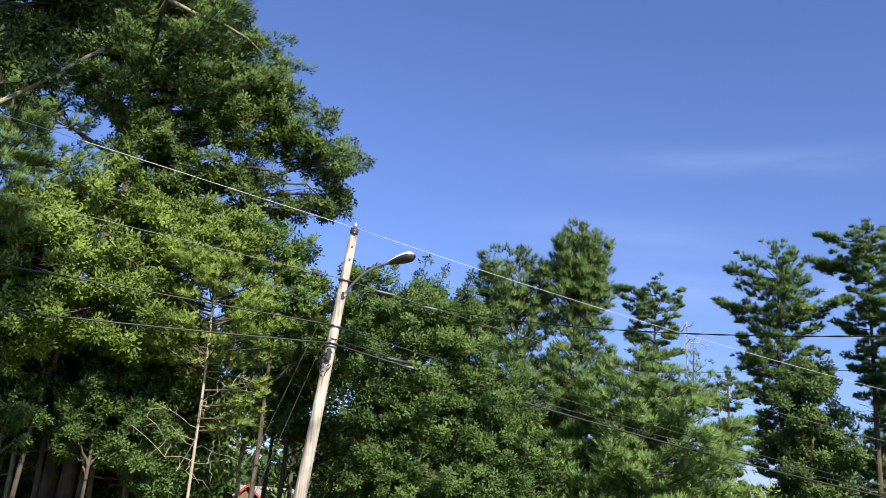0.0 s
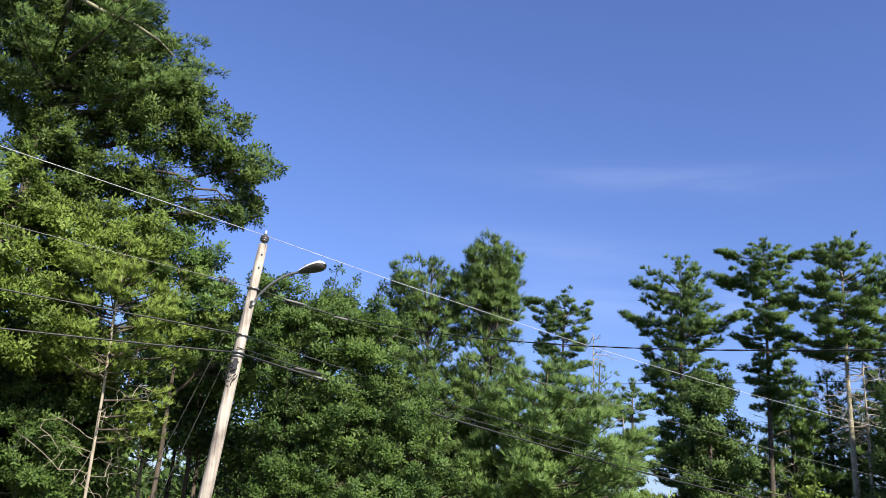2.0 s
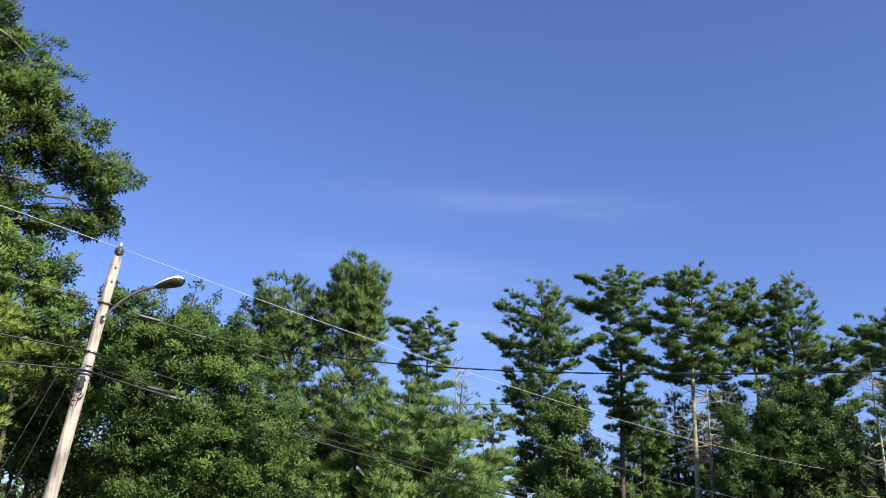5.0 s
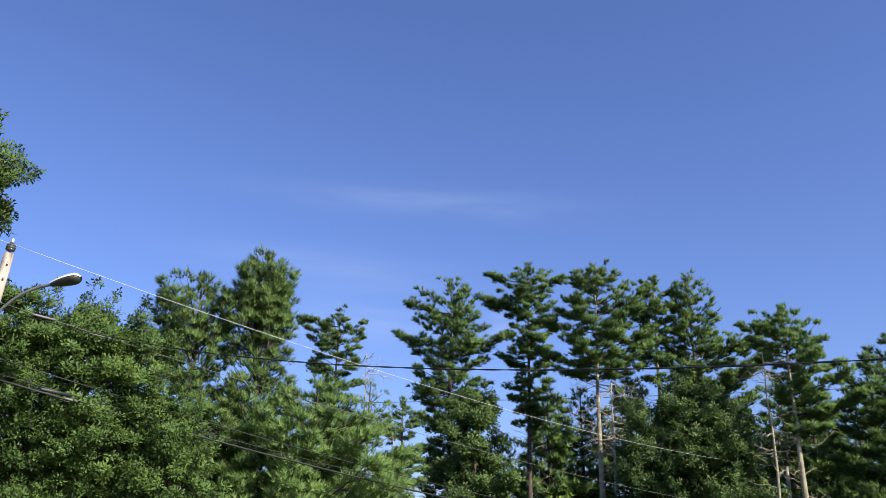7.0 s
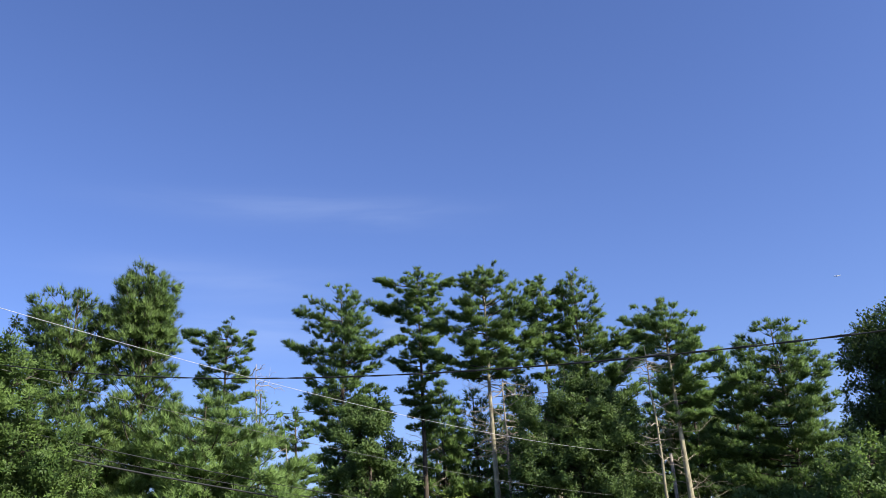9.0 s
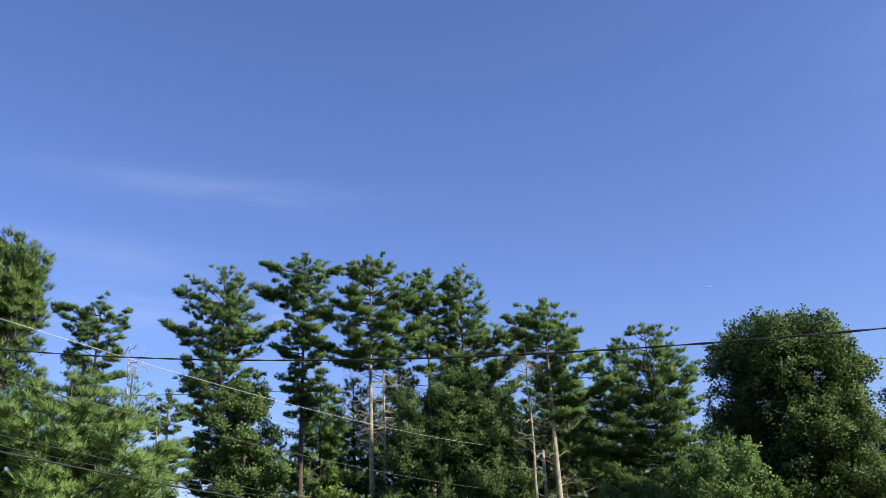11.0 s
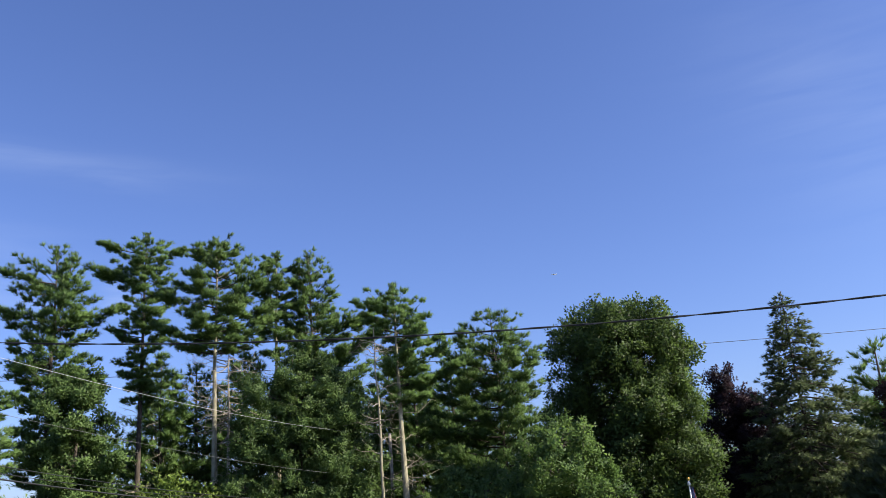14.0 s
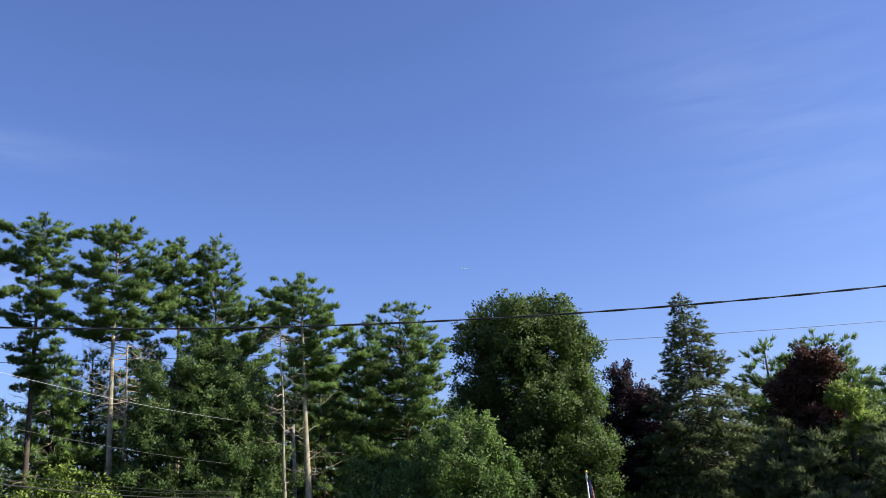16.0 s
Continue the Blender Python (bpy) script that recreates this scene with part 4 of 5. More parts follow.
UNDER = [
    (-6.3, 24.4, 0.6, 4.6, 0.8, 138, OAK), (-7.2, 28.0, 0.2, 3.0, 1.1, 139, OAK),
    (-11.6, 23.6, 1.8, 5.4, 1.2, 149, OAK), (-9.2, 24.2, 2.0, 5.4, 1.1, 150, OAK), (-7.5, 24.6, 1.4, 4.6, 0.9, 151, OAK), (-13.4, 22.8, 1.6, 5.2, 1.1, 152, OAK),
    (-14.2, 28.6, 1.0, 4.4, 1.8, 135, OAK), (-11.2, 29.4, 0.8, 4.0, 1.7, 136, OAK), (-8.8, 29.8, 0.6, 3.4, 1.3, 137, OAK),
    (-10.6, 24.8, 3.4, 7.6, 1.5, 145, OAK), (-8.3, 25.4, 3.2, 7.2, 1.3, 146, OAK), (-12.8, 25.2, 3.2, 8.2, 1.7, 147, OAK), (-14.8, 24.0, 2.4, 7.0, 1.6, 148, OAK),
    (-14.5, 27.5, 2.5, 8.5, 2.2, 101, OAK), (-11.5, 28.5, 2.8, 8.0, 2.0, 102, OAK), (-8.8, 27.8, 2.2, 7.0, 1.8, 103, OAK), (-4.4, 27.5, 2.6, 7.2, 1.9, 104, OAK),
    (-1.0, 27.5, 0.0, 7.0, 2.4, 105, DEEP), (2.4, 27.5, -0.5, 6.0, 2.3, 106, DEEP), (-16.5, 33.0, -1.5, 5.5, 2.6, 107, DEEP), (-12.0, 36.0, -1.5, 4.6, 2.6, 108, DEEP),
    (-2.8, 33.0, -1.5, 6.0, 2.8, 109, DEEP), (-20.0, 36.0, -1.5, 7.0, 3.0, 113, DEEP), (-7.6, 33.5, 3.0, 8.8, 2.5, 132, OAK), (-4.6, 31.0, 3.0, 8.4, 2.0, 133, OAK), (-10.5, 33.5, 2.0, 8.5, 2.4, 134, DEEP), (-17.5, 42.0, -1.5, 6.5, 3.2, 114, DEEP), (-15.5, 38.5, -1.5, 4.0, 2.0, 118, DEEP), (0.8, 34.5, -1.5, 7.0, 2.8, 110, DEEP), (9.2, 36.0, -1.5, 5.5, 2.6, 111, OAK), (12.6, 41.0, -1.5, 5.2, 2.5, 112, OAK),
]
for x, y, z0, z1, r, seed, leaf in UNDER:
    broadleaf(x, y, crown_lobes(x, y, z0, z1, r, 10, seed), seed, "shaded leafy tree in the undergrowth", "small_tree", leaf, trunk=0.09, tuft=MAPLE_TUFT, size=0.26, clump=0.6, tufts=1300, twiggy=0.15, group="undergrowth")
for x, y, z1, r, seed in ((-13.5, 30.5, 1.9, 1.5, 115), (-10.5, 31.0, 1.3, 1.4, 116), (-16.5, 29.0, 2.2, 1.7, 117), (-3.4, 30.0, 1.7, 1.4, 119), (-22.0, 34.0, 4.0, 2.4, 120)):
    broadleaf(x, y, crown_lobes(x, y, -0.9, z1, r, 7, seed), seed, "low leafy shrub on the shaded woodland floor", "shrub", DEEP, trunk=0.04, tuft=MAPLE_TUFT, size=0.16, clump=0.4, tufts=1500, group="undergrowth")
for x, y, top, seed in ((-24.0, 50.0, 9.0, 76), (-19.0, 54.0, 7.5, 77), (-9.5, 66.0, 7.0, 78), (-3.0, 48.0, 7.5, 79), (3.0, 46.0, 7.5, 80), (-14.5, 47.0, 5.0, 85), (-14.0, 66.0, 8.5, 92), (-7.5, 62.0, 8.0, 93), (-5.6, 50.0, 6.5, 94)):
    conifer(x, y, top, -1.2, 3.2, seed, "dark pine standing far back in the woods", tuft=BACK_PINE, size=0.40, dens=0.5, pad=0.6, step=1.1, dead=0, group="far pines", cap=1500)
for x, y, top, seed in ((-14.6, 26.5, 9.0, 86), (-13.0, 27.4, 9.5, 87), (-10.8, 29.0, 9.0, 88), (-9.2, 30.5, 8.0, 89), (-7.2, 28.6, 7.0, 90), (-5.6, 31.0, 6.0, 91)):
    snag(x, y, top, seed, "slim dark forest trunk with bare twigs", 0.09, 6, 0.9, 0.2, (0.3, 0.0), BARK)
# pale bark stands in for sun falling on these trunks
for x, y, top, seed in ((-6.6, 26.6, 5.2, 141), (-5.5, 27.0, 4.6, 142), (-9.9, 27.0, 6.2, 143), (-11.9, 26.0, 6.0, 144)):
    snag(x, y, top, seed, "slim trunk in the shaded wood, sunlight put into its pale bark", 0.085, 8, 0.9, 0.3, (-0.2, 0.1), PALE_BARK)
UNDER_FAR = [
    (22.6, 45.0, -1.5, 4.2, 2.6, 121, MAPLE), (15.4, 43.4, -1.5, 4.3, 2.4, 169, MAPLE), (26.4, 44.5, -1.5, 5.2, 2.7, 122, MAPLE), (18.0, 46.0, -1.5, 3.2, 2.5, 123, MAPLE), (33.5, 41.0, -1.5, 5.0, 2.6, 124, PALE_OAK),
    (38.2, 33.5, -1.5, 4.6, 3.0, 125, PALE_OAK), (46.5, 27.5, -1.5, 7.0, 3.0, 126, DEEP), (58.5, 23.5, -1.5, 6.0, 3.0, 127, DEEP), (56.0, 15.4, -1.5, 5.6, 3.0, 128, DEEP),
    (49.0, 6.5, -1.5, 5.0, 3.0, 129, DEEP), (53.0, 11.0, -1.5, 6.4, 3.0, 130, DEEP), (41.8, 36.5, -1.5, 4.0, 2.6, 131, PALE_OAK),
]
for x, y, z0, z1, r, seed, leaf in UNDER_FAR:
    broadleaf(x, y, crown_lobes(x, y, z0, z1, r, 10, seed), seed, "leafy understorey tree below the pines", "small_tree", leaf, trunk=0.1, tuft=MAPLE_TUFT, size=0.34, clump=0.7, tufts=1250, twiggy=0.15, group="undergrowth")


# ---- utility pole, lamp and wires ----
def lathe(profile, sides=16):
    """A turned mesh from (radius, height) pairs, open at neither end."""
    v, f = [], []
    for r, z in profile:
        for i in range(sides):
            a = 2 * math.pi * i / sides
            v.append((r * math.cos(a), r * math.sin(a), z))
    for k in range(len(profile) - 1):
        for i in range(sides):
            j = (i + 1) % sides
            f.append((k * sides + i, k * sides + j, (k + 1) * sides + j, (k + 1) * sides + i))
    return np.array(v), np.array(f)


def lathe_mesh(name, profile, mat, sides=16):
    return mesh_of(name, *lathe([(0.0005, profile[0][1]), *profile, (0.0005, profile[-1][1])], sides), mat, True)


def box_mesh(name, size, mat, bevel=0.01):
    bm = bmesh.new()
    bmesh.ops.create_cube(bm, size=1.0)
    bmesh.ops.scale(bm, vec=size, verts=bm.verts)
    if bevel:
        bmesh.ops.bevel(bm, geom=bm.edges[:], offset=bevel, segments=2, affect="EDGES")
    me = bpy.data.meshes.new(name)
    bm.to_mesh(me)
    bm.free()
    me.materials.append(mat)
    return me


TOP = np.array([-2.29, 20.88, 8.02])
AXIS = TOP - np.array([-2.99, 20.80, 0.0])


def pole_at(z):
    return np.array([-2.99, 20.80, 0.0]) + AXIS * (z / AXIS[2])


def utility_pole(x, y, label, lean):
    z0 = ground_z(x, y)
    ob = thing("utility_pole", x, y, z0 - 0.3, label, "utility pole", "roadside poles")
    m = Tubes()
    n = 12
    m.add(np.array([(lean[0] * i / n, lean[1] * i / n, 0.3 - 0.3 + lean[2] * i / n) for i in range(n + 1)]), np.linspace(0.165, 0.108, n + 1), 18)
    part("shaft", m.mesh("shaft", POLE), ob)
    return ob


pole = utility_pole(-2.99 - AXIS[0] * 0.3 / AXIS[2], 20.80, "weathered leaning wooden utility pole with worn top", AXIS * (8.32 / AXIS[2]))
tilt = Vector(AXIS).to_track_quat("Z", "Y").to_matrix().to_4x4()


def on_pole(name, me, z, label="", side=(0, 0), turn=0.0):
    p = pole_at(z) - np.array(pole.location)
    ob = part(name, me, pole, label)
    ob.matrix_basis = Matrix.Translation(Vector(p) + Vector((side[0], side[1], 0))) @ tilt @ pose(0, 0, 0, 0, 0, turn)
    return ob


on_pole("insulator", lathe_mesh("insulator", [(0.03, 0.0), (0.03, 0.08), (0.085, 0.09), (0.11, 0.12), (0.075, 0.135), (0.105, 0.15), (0.11, 0.18), (0.08, 0.195), (0.10, 0.21), (0.10, 0.235), (0.055, 0.25), (0.045, 0.29), (0.02, 0.30)], PORCELAIN), 8.0,
        "ribbed dark porcelain insulator on the pole's top")
on_pole("wire_clamp", lathe_mesh("wire_clamp", [(0.018, 0.0), (0.03, 0.02), (0.03, 0.07), (0.012, 0.11)], PALE_METAL, 10), 8.29, "pale metal clamp")
for z in (6.86, 5.68, 5.26, 5.18):
    on_pole("steel_band", lathe_mesh("steel_band", [(0.150, -0.02), (0.156, -0.02), (0.156, 0.02), (0.150, 0.02)], GALV, 18), z, "thin galvanised band")
for z, turn in ((7.75, 200), (7.62, 20), (7.4, 200), (6.86, 205), (5.68, 210)):
    side = (0.13 * math.cos(radians(turn + 90)), 0.13 * math.sin(radians(turn + 90)))
    on_pole("bolt", lathe_mesh("bolt", [(0.022, -0.03), (0.022, 0.0), (0.012, 0.01), (0.012, 0.03)], GALV, 6), z, "", side)
loop_rng = np.random.default_rng(9)
for i in range(5):
    t = Tubes()
    a = np.linspace(0.3 * i, 0.3 * i + 1.7 * np.pi, 18)
    c = pole_at(4.98 - 0.09 * i) - np.array(pole.location)
    rx, rz = loop_rng.uniform(0.05, 0.15), loop_rng.uniform(0.06, 0.2)
    t.add(np.stack([c[0] - 0.05 + rx * np.cos(a) + loop_rng.normal(0, 0.012, 18), c[1] - 0.17 - 0.05 * np.sin(a), c[2] + rz * np.sin(a) + loop_rng.normal(0, 0.012, 18)], 1), 0.011, 5)
    part("cable_loop", t.mesh("cable_loop", BLACK), pole, "black slack cable loop")
box = part("splice_box", box_mesh("splice_box", (0.10, 0.09, 0.30), BLACK, 0.02), pole, "small black splice box")
box.location = Vector(pole_at(4.95) - np.array(pole.location)) + Vector((0.02, -0.19, 0))

lamp = thing("street_lamp", *pole_at(6.45), "grey cobra-head street lamp on a curved arm", "street lamp")
head_at = np.array([-0.90, 20.20, 7.24]) - pole_at(6.45)
s = np.linspace(0, 1, 14)
arm_pts = np.stack([0.10 + (head_at[0] - 0.42) * s ** 1.25, -0.10 + (head_at[1] + 0.10) * s, (head_at[2] - 0.02) * (1 - (1 - s) ** 1.7)], 1)
t = Tubes()
t.add(arm_pts, 0.034, 10)
part("arm", t.mesh("arm", GALV), lamp, "curved steel tube arm")
plate = part("mounting_plate", box_mesh("mounting_plate", (0.07, 0.04, 0.18), BLACK), lamp, "dark bolted mounting plate")
plate.location = (0.06, -0.12, 0.0)


def shell_mesh(name, length, width, height, mat, low=False):
    """The lamp's hood: a long rounded teardrop, blunt at its outer end."""
    rows, cols = 12, 12
    v, f = [], []
    for i in range(rows + 1):
        u = i / rows
        w = width * (0.30 + 0.70 * math.sin(min(1.0, u * 1.45) * math.pi / 2)) * (1 if u < 0.75 else math.sqrt(max(0.02, 1 - ((u - 0.75) / 0.26) ** 2)))
        h = height * (0.45 + 0.55 * math.sin(min(1, u * 1.3) * math.pi / 2)) * (1 if u < 0.8 else math.sqrt(max(0.02, 1 - ((u - 0.8) / 0.21) ** 2)))
        for j in range(cols + 1):
            a = math.pi * j / cols
            z = (-0.55 if low else 1.0) * h * math.sin(a)
            v.append((length * u, 0.5 * w * math.cos(a), z))
    for i in range(rows):
        for j in range(cols):
            a = i * (cols + 1) + j
            q = (a, a + 1, a + cols + 2, a + cols + 1)
            f.append(q if low else q[::-1])
    return mesh_of(name, np.array(v), np.array(f), mat, True)


head = part("hood", shell_mesh("hood", 0.68, 0.36, 0.13, PALE_METAL), lamp, "pale painted aluminium hood")
glass = part("lens", shell_mesh("lens", 0.66, 0.34, 0.17, LENS, True), head, "dull glass lens")
tilt_head = pose(*(arm_pts[-1] - np.array([0.06, 0, 0])), -14, -14, -20)
head.matrix_basis = tilt_head
cell = part("photocell", lathe_mesh("photocell", [(0.035, 0.0), (0.035, 0.05), (0.02, 0.06)], GALV, 12), head)
cell.location = (0.18, 0, 0.10)


def span(name, a, b, sag, radius, mat, label, strands=1, k=40, category="cable", group="overhead wires"):
    """A hanging wire from a to b; sag is the drop at mid-span."""
    a, b = np.array(a, float), np.array(b, float)
    s = np.linspace(0, 1, k if strands == 1 else 620)
    p = a + (b - a) * s[:, None]
    p[:, 2] -= sag * 4 * s * (1 - s)
    ob = thing(name, *a, label, category, group)
    p = p - a
    if strands == 1:
        t = Tubes()
        t.add(p, radius, 6)
        part("strand", t.mesh("strand", mat), ob)
    else:
        d = (b - a) / np.linalg.norm(b - a)
        u = np.cross(d, (0, 0, 1.0))
        u /= np.linalg.norm(u)
        w = np.cross(u, d)
        turns = np.linalg.norm(b - a) / 0.85
        for i in range(strands):
            ang = 2 * np.pi * (turns * s + i / strands)
            t = Tubes()
            t.add(p + radius * 0.9 * (np.cos(ang)[:, None] * u + np.sin(ang)[:, None] * w), radius, 5)
            part("strand", t.mesh("strand", mat), ob)
    return ob


def line_at(s, z, q=0.0):
    p = along(s + 0.65, q)
    return (p[0], p[1], z)


P_TOP, P_TWO, P_THREE, P_FOUR = pole_at(8.26), pole_at(6.86), pole_at(5.68), pole_at(5.24)
FRONT = np.array([-0.02, -0.16, 0.0])
# end poles, one down the road among the trees, one up the road
for sgn, d in ((1, 50.0), (-1, 38.0)):
    p = along(sgn * d + 0.65)
    utility_pole(p[0], p[1], "weathered wooden utility pole further along the road", np.array([0, 0, (9.6 if sgn > 0 else 10.6)]))
span("power_line", P_TOP, line_at(50, 7.35), 0.95, 0.0068, BARE_WIRE, "bare bright aluminium power line")
span("power_line", P_TOP, line_at(-38, 11.8), 0.15, 0.0065, BARE_WIRE, "bare bright aluminium power line")
span("neutral_line", P_TWO + FRONT, line_at(55, 4.55, -0.1), 0.95, 0.0065, GREY_WIRE, "dull grey neutral wire below the power line")
span("neutral_line", P_TWO + FRONT, line_at(-38, 8.9, -0.1), 0.18, 0.008, GREY_WIRE, "dull grey neutral wire below the power line")
span("telephone_cable", P_THREE + FRONT, line_at(50, 3.2, -0.1), 1.15, 0.013, BLACK, "thick black telephone cable")
span("telephone_cable", P_THREE + FRONT, line_at(-38, 6.5, -0.1), 0.2, 0.018, BLACK, "thick black telephone cable")
span("telephone_cable", P_FOUR + FRONT, line_at(50, 2.85, -0.1), 1.1, 0.026, BLACK, "thick black telephone cable")
span("telephone_cable", P_FOUR + FRONT, line_at(-38, 5.2, -0.1), 0.72, 0.020, BLACK, "thick black telephone cable")
span("telephone_cable", P_FOUR + FRONT + np.array([0, -0.02, 0.12]), line_at(50, 3.1, -0.15), 1.1, 0.011, BLACK, "thick black telephone cable")
span("service_drop", P_TWO + np.array([0.14, -0.10, -0.12]), (13.8, -6.93, 3.90), 1.87, 0.0058, BLACK, "twisted black service cable crossing the road", 2)
span("far_wire", (12.0, 73.5, 13.6), (92.0, 13.5, 14.8), 1.0, 0.024, BLACK, "thin dark wire far behind the trees")
for zz, end in ((6.75, (-5.6, 24.0, -0.1)), (5.6, (-4.9, 23.4, 0.0))):
    span("guy_wire", pole_at(zz) + np.array([-0.14, 0.0, 0.0]), end, 0.02, 0.006, GREY_WIRE, "taut steel guy wire running to the ground", 1, 8)
for p in ((13.85, -7.0, 4.1), (12.0, 73.5, 13.7), (92.0, 13.5, 14.9)):
    utility_pole(p[0], p[1], "plain wooden utility pole beyond the view", np.array([0, 0, p[2] - ground_z(p[0], p[1]) + 0.3]))
# strain insulator where the neutral wire reaches the pole, with its two wire grips
a, b = np.array(P_TWO) + FRONT, np.array(line_at(-38, 8.9, -0.1))
w = (b - a) / np.linalg.norm(b - a)
strain = thing("strain_insulator", *(a + w * 0.72 - np.array([0, 0, 0.014])), "dark ribbed strain insulator on the neutral wire", "insulator")
me = lathe_mesh("body", [(0.03, -0.09), (0.075, -0.08), (0.08, -0.04), (0.045, -0.02), (0.045, 0.02), (0.08, 0.04), (0.075, 0.08), (0.03, 0.09)], PORCELAIN, 14)
part("body", me, strain).rotation_euler = Vector(w).to_track_quat("Z", "Y").to_euler()
for sgn in (-1, 1):
    t = Tubes()
    t.add(np.array([w * sgn * 0.08, w * sgn * 0.2, w * sgn * 0.42]), [0.016, 0.02, 0.008], 6)
    part("wire_grip", t.mesh("wire_grip", GREY_WIRE), strain)
# splice sleeves near the pole
for a, b, d in ((P_TWO, line_at(55, 4.55), 1.2), (P_TWO, line_at(55, 4.55), 2.6), (P_FOUR, line_at(50, 2.85), 2.4)):
    a, b = np.array(a) + FRONT, np.array(b)
    w = (b - a) / np.linalg.norm(b - a)
    c = a + w * d - np.array([0, 0, 0.07 * d])
    sl = thing("splice_sleeve", *c, "slim metal splice sleeve on an overhead wire", "splice")
    t = Tubes()
    t.add(np.array([-w * 0.3, -w * 0.22, w * 0.22, w * 0.3]), [0.015, 0.03, 0.03, 0.015], 8)
    part("sleeve", t.mesh("sleeve", GREY_WIRE), sl)


case = thing("splice_case", *(np.array(P_FOUR) + FRONT + np.array([1.67, 0.9, -0.16])), "black splice case slung under the telephone cable with a loop", "splice case")
w = np.array([0.88, 0.475, -0.06])
t = Tubes()
t.add(np.array([-w * 0.36, -w * 0.33, w * 0.33, w * 0.36]), [0.02, 0.045, 0.045, 0.02], 10)
part("case", t.mesh("case", BLACK), case)
t = Tubes()
t.add(np.array([-w * 0.36, -w * 0.52 - (0, 0, 0.10), -w * 0.58 - (0, 0, 0.02), -w * 0.60 + (0, 0, 0.16), -w * 0.75 + (0, 0, 0.22)]), [0.012] * 5, 6)
part("cable_loop", t.mesh("cable_loop", BLACK), case)


# ---- shed and roof glimpsed through the wood ----
def shed(x, y, turn):
    gz = ground_z(x, y)
    ob = thing("shed", x, y, gz, "small brown board shed with red roof edges", "shed")
    ob.rotation_euler = (0, 0, radians(turn))
    w, d, h, r = 2.4, 3.0, 2.75, 3.85
    v = np.array([(-w / 2, 0, 0), (w / 2, 0, 0), (w / 2, 0, h), (0, 0, r), (-w / 2, 0, h), (-w / 2, d, 0), (w / 2, d, 0), (w / 2, d, h), (0, d, r), (-w / 2, d, h)])
    part("wall", mesh_of("wall", v, [np.array([(0, 1, 2, 4), (5, 9, 7, 6), (0, 4, 9, 5), (1, 6, 7, 2)]), np.array([(4, 2, 3), (9, 8, 7)])], BOARD), ob)
    for sgn in (-1, 1):
        slope = math.atan2(r - h, w / 2)
        length = math.hypot(r - h, w / 2) + 0.25
        p = part("roof", box_mesh("roof", (length, d + 0.4, 0.06), SHINGLE, 0.01), ob)
        p.matrix_basis = pose(sgn * (w / 4 + 0.08), d / 2, (r + h) / 2 - 0.02, 0, sgn * math.degrees(slope), 0)
        p = part("barge_board", box_mesh("barge_board", (length, 0.04, 0.09), RED, 0.008), ob, "red painted barge board")
        p.matrix_basis = pose(sgn * (w / 4 + 0.08), -0.24, (r + h) / 2 - 0.02, 0, sgn * math.degrees(slope), 0)
    return ob


shed(-8.2, 42.0, 10)


def house(x, y, turn):
    gz = ground_z(x, y)
    ob = thing("house", x, y, gz, "pale low house with a light grey roof behind the wood", "house")
    ob.rotation_euler = (0, 0, radians(turn))
    w, d, h, r = 9.0, 6.0, 2.5, 3.9
    v = np.array([(-w / 2, 0, 0), (w / 2, 0, 0), (w / 2, 0, h), (-w / 2, 0, h), (-w / 2, d, 0), (w / 2, d, 0), (w / 2, d, h), (-w / 2, d, h), (-w / 2, d / 2, r), (w / 2, d / 2, r)])
    part("wall", mesh_of("wall", v, [np.array([(0, 1, 2, 3), (5, 4, 7, 6), (0, 3, 7, 4), (1, 5, 6, 2)]), np.array([(3, 8, 7), (2, 6, 9)])], WHITE), ob)
    for sgn in (-1, 1):
        slope = math.atan2(r - h, d / 2)
        p = part("roof", box_mesh("roof", (w + 0.6, math.hypot(r - h, d / 2) + 0.3, 0.1), SHINGLE, 0.01), ob)
        p.matrix_basis = pose(0, d / 2 + sgn * (d / 4 + 0.1), (r + h) / 2 + 0.03, -sgn * math.degrees(slope), 0, 0)
    for wx in (-2.6, 0.2, 2.8):
        win = part("window", box_mesh("window", (1.0, 0.06, 1.1), LENS, 0.01), ob, "dark window")
        win.location = (wx, -0.01, 1.5)
        fr = part("sill", box_mesh("sill", (1.2, 0.12, 0.08), WHITE, 0.01), win)
        fr.location = (0, -0.04, -0.6)
    return ob


house(-11.5, 55.0, 12)


# ---- flagpole ----
flagpole = thing("flagpole", 39.53, 21.51, ground_z(39.53, 21.51), "slim white flagpole with a gilt ball and drooping flag", "flagpole")
t = Tubes()
t.add(np.array([(0, 0, 0), (0, 0, 2.0), (0, 0, 4.25)]), [0.05, 0.045, 0.035], 10)
part("shaft", t.mesh("shaft", WHITE), flagpole)
part("ball", lathe_mesh("ball", [(0.03, 4.25), (0.07, 4.29), (0.085, 4.34), (0.07, 4.39), (0.03, 4.42)], GOLD, 12), flagpole, "gilt ball")
part("truck", lathe_mesh("truck", [(0.06, 4.02), (0.075, 4.06), (0.075, 4.16), (0.05, 4.2)], WHITE, 12), flagpole)


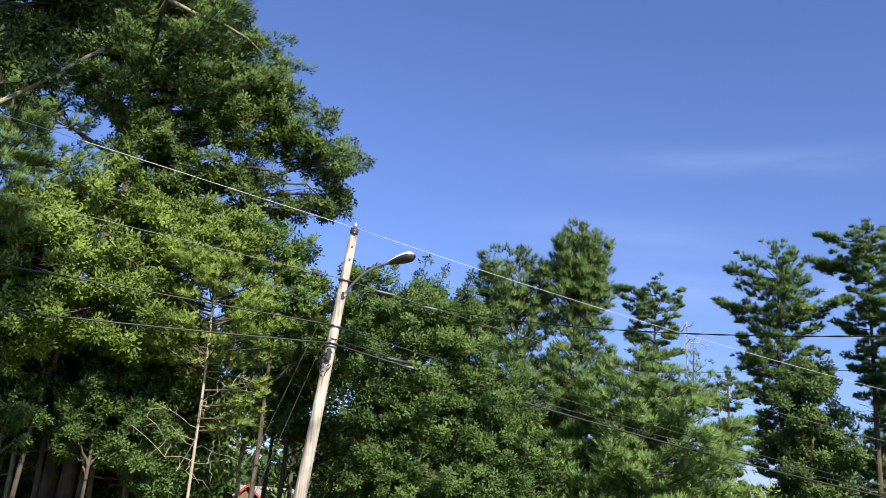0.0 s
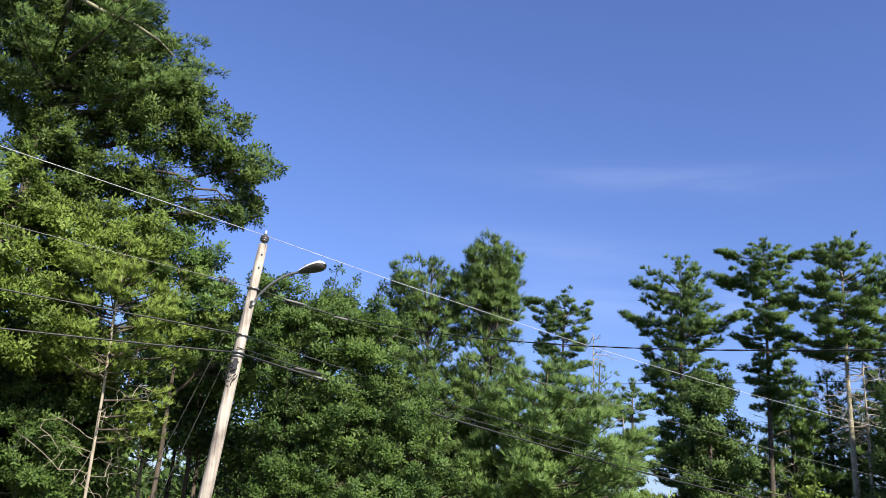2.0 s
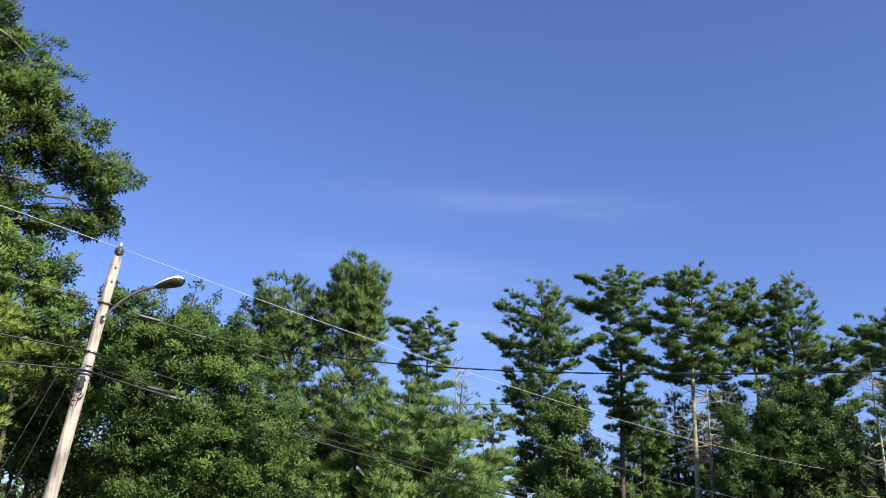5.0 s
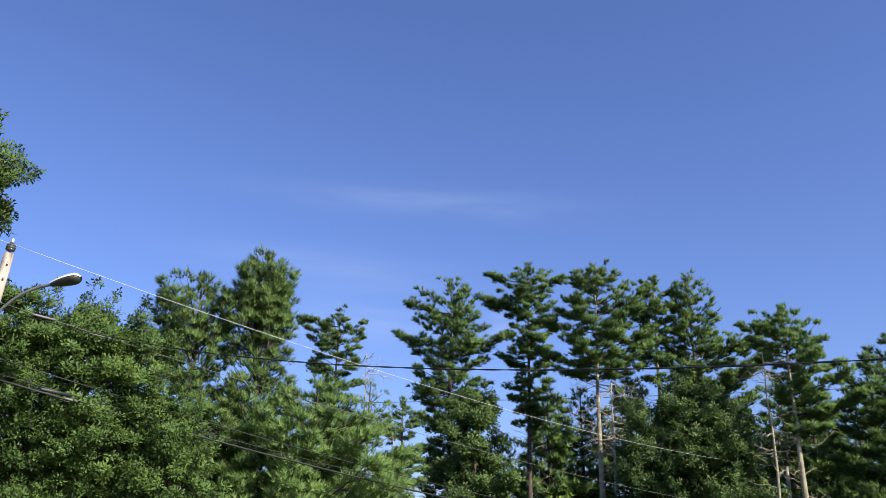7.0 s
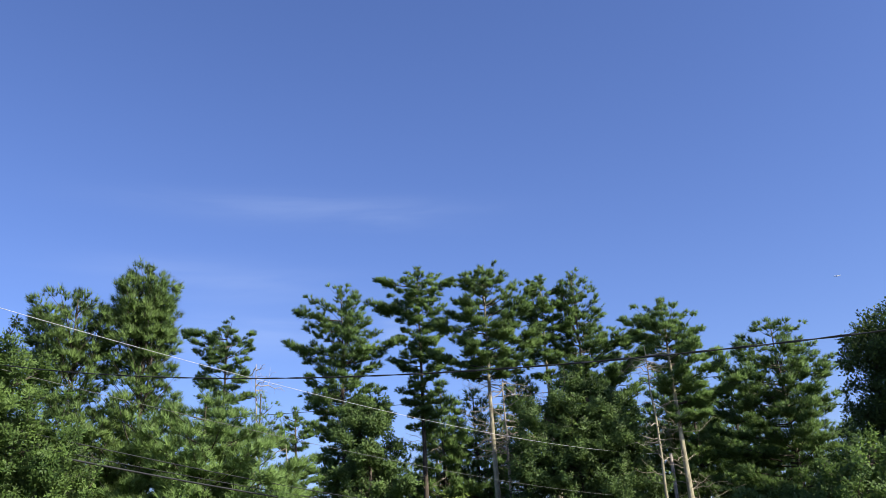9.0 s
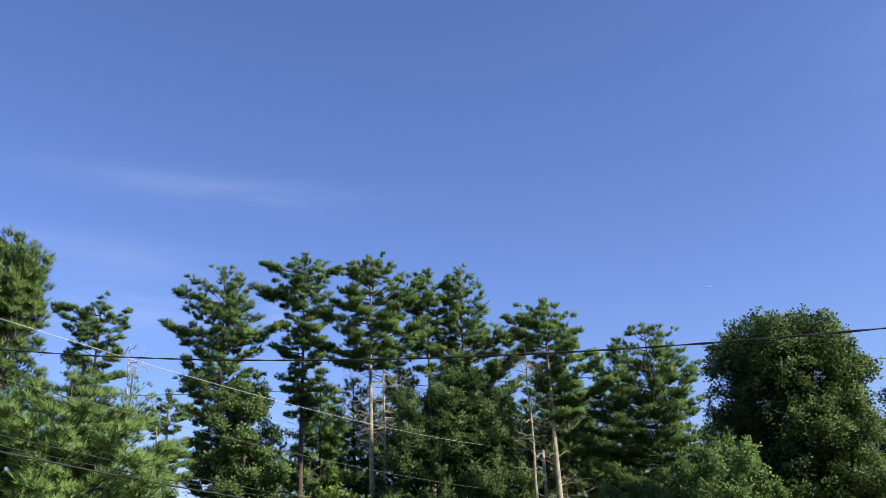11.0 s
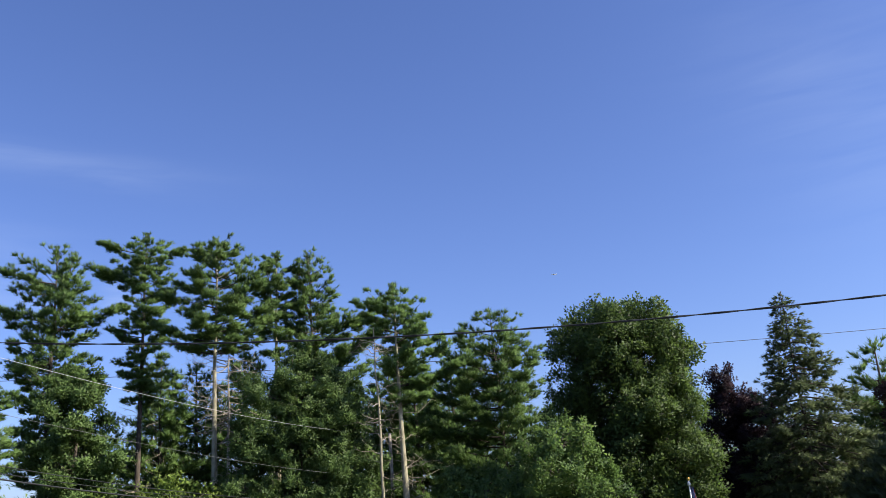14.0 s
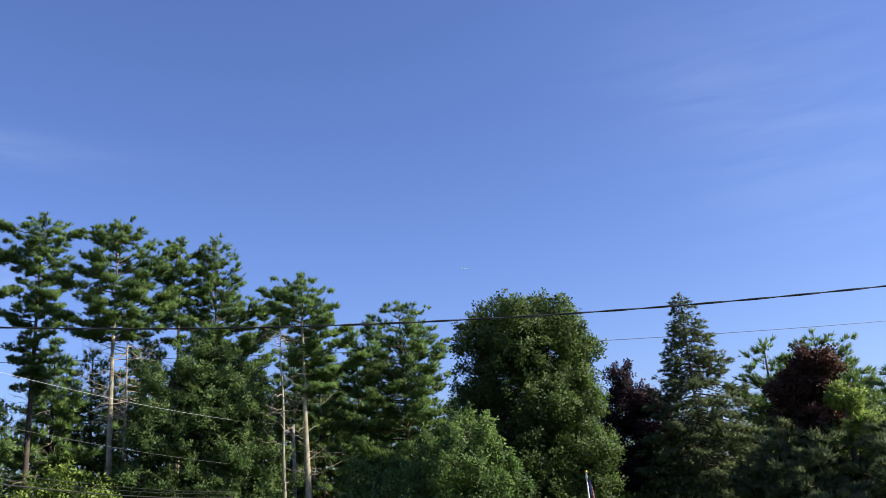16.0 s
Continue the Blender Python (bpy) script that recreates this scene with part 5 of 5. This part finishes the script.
def fold(name, z0, z1, w0, w1, mat, off):
    k, m = 8, 9
    v = []
    for i in range(k + 1):
        z = z0 + (z1 - z0) * i / k
        for j in range(m + 1):
            u = w0 + (w1 - w0) * j / m
            v.append((u * 0.75 + 0.05 + off * i / k, -0.05 + 0.06 * math.sin(j * 1.9 + i * 0.5), z - 0.35 * u))
    f = [(i * (m + 1) + j, i * (m + 1) + j + 1, (i + 1) * (m + 1) + j + 1, (i + 1) * (m + 1) + j) for i in range(k) for j in range(m)]
    return mesh_of(name, np.array(v), np.array(f), mat, True)


flag = part("flag", fold("flag", 4.0, 3.2, 0.0, 0.22, NAVY, 0.06), flagpole, "furled flag, navy field with red and white stripes")
for i in range(6):
    part("stripe", fold("stripe", 3.92 - 0.1 * i, 2.9 - 0.05 * i, 0.22 + 0.035 * i, 0.255 + 0.035 * i, CRIMSON if i % 2 == 0 else WHITE, 0.10), flag)

# ---- airliner, far off ----
plane = thing("airliner", 2425, 1740, 790, "white airliner far off in the sky", "airplane")
plane.rotation_euler = (radians(8), 0, radians(35))
plane.scale = (0.6, 0.6, 0.6)
t = Tubes()
t.add(np.array([(0, -17, 0.6), (0, -15, 0.2), (0, -10, 0), (0, 8, 0), (0, 14, -0.1), (0, 17, -0.5)]), [0.3, 1.2, 2.0, 2.0, 1.5, 0.3], 14)
part("fuselage", t.mesh("fuselage", WHITE), plane)
for sgn in (-1, 1):
    for nm, root, tip, c0, c1, th in (("wing", (1.5, 3.5, -0.8), (16.5, -4.5, 0.6), 6.0, 1.8, 0.6), ("tailplane", (0.8, -13.5, 0.8), (6.0, -16.5, 1.2), 3.2, 1.4, 0.3)):
        v = []
        for (px, py, pz), c in ((root, c0), (tip, c1)):
            for dy, dz in ((0.5, 0), (0, 1), (-0.5, 0), (0, -1)):
                v.append((sgn * px, py + dy * c, pz + dz * th * 0.5 * c / c0))
        f = [(i, (i + 1) % 4, 4 + (i + 1) % 4, 4 + i) for i in range(4)] + [(3, 2, 1, 0), (4, 5, 6, 7)]
        part(nm, mesh_of(nm, np.array(v), np.array(f), WHITE), plane)
    e = part("engine", lathe_mesh("engine", [(0.7, -2.0), (1.1, 0.0), (1.1, 1.6), (0.9, 2.0)], GALV, 12), plane)
    e.matrix_basis = pose(sgn * 5.5, 3.0, -1.8, -90, 0, 0)
v = [(-0.2, -12, 1.2), (0.2, -12, 1.2), (0.2, -16.5, 1.2), (-0.2, -16.5, 1.2), (-0.1, -15.8, 6.2), (0.1, -15.8, 6.2), (0.1, -17.4, 6.2), (-0.1, -17.4, 6.2)]
part("fin", mesh_of("fin", np.array(v), np.array([(0, 1, 2, 3), (4, 7, 6, 5), (0, 4, 5, 1), (1, 5, 6, 2), (2, 6, 7, 3), (3, 7, 4, 0)]), WHITE), plane)
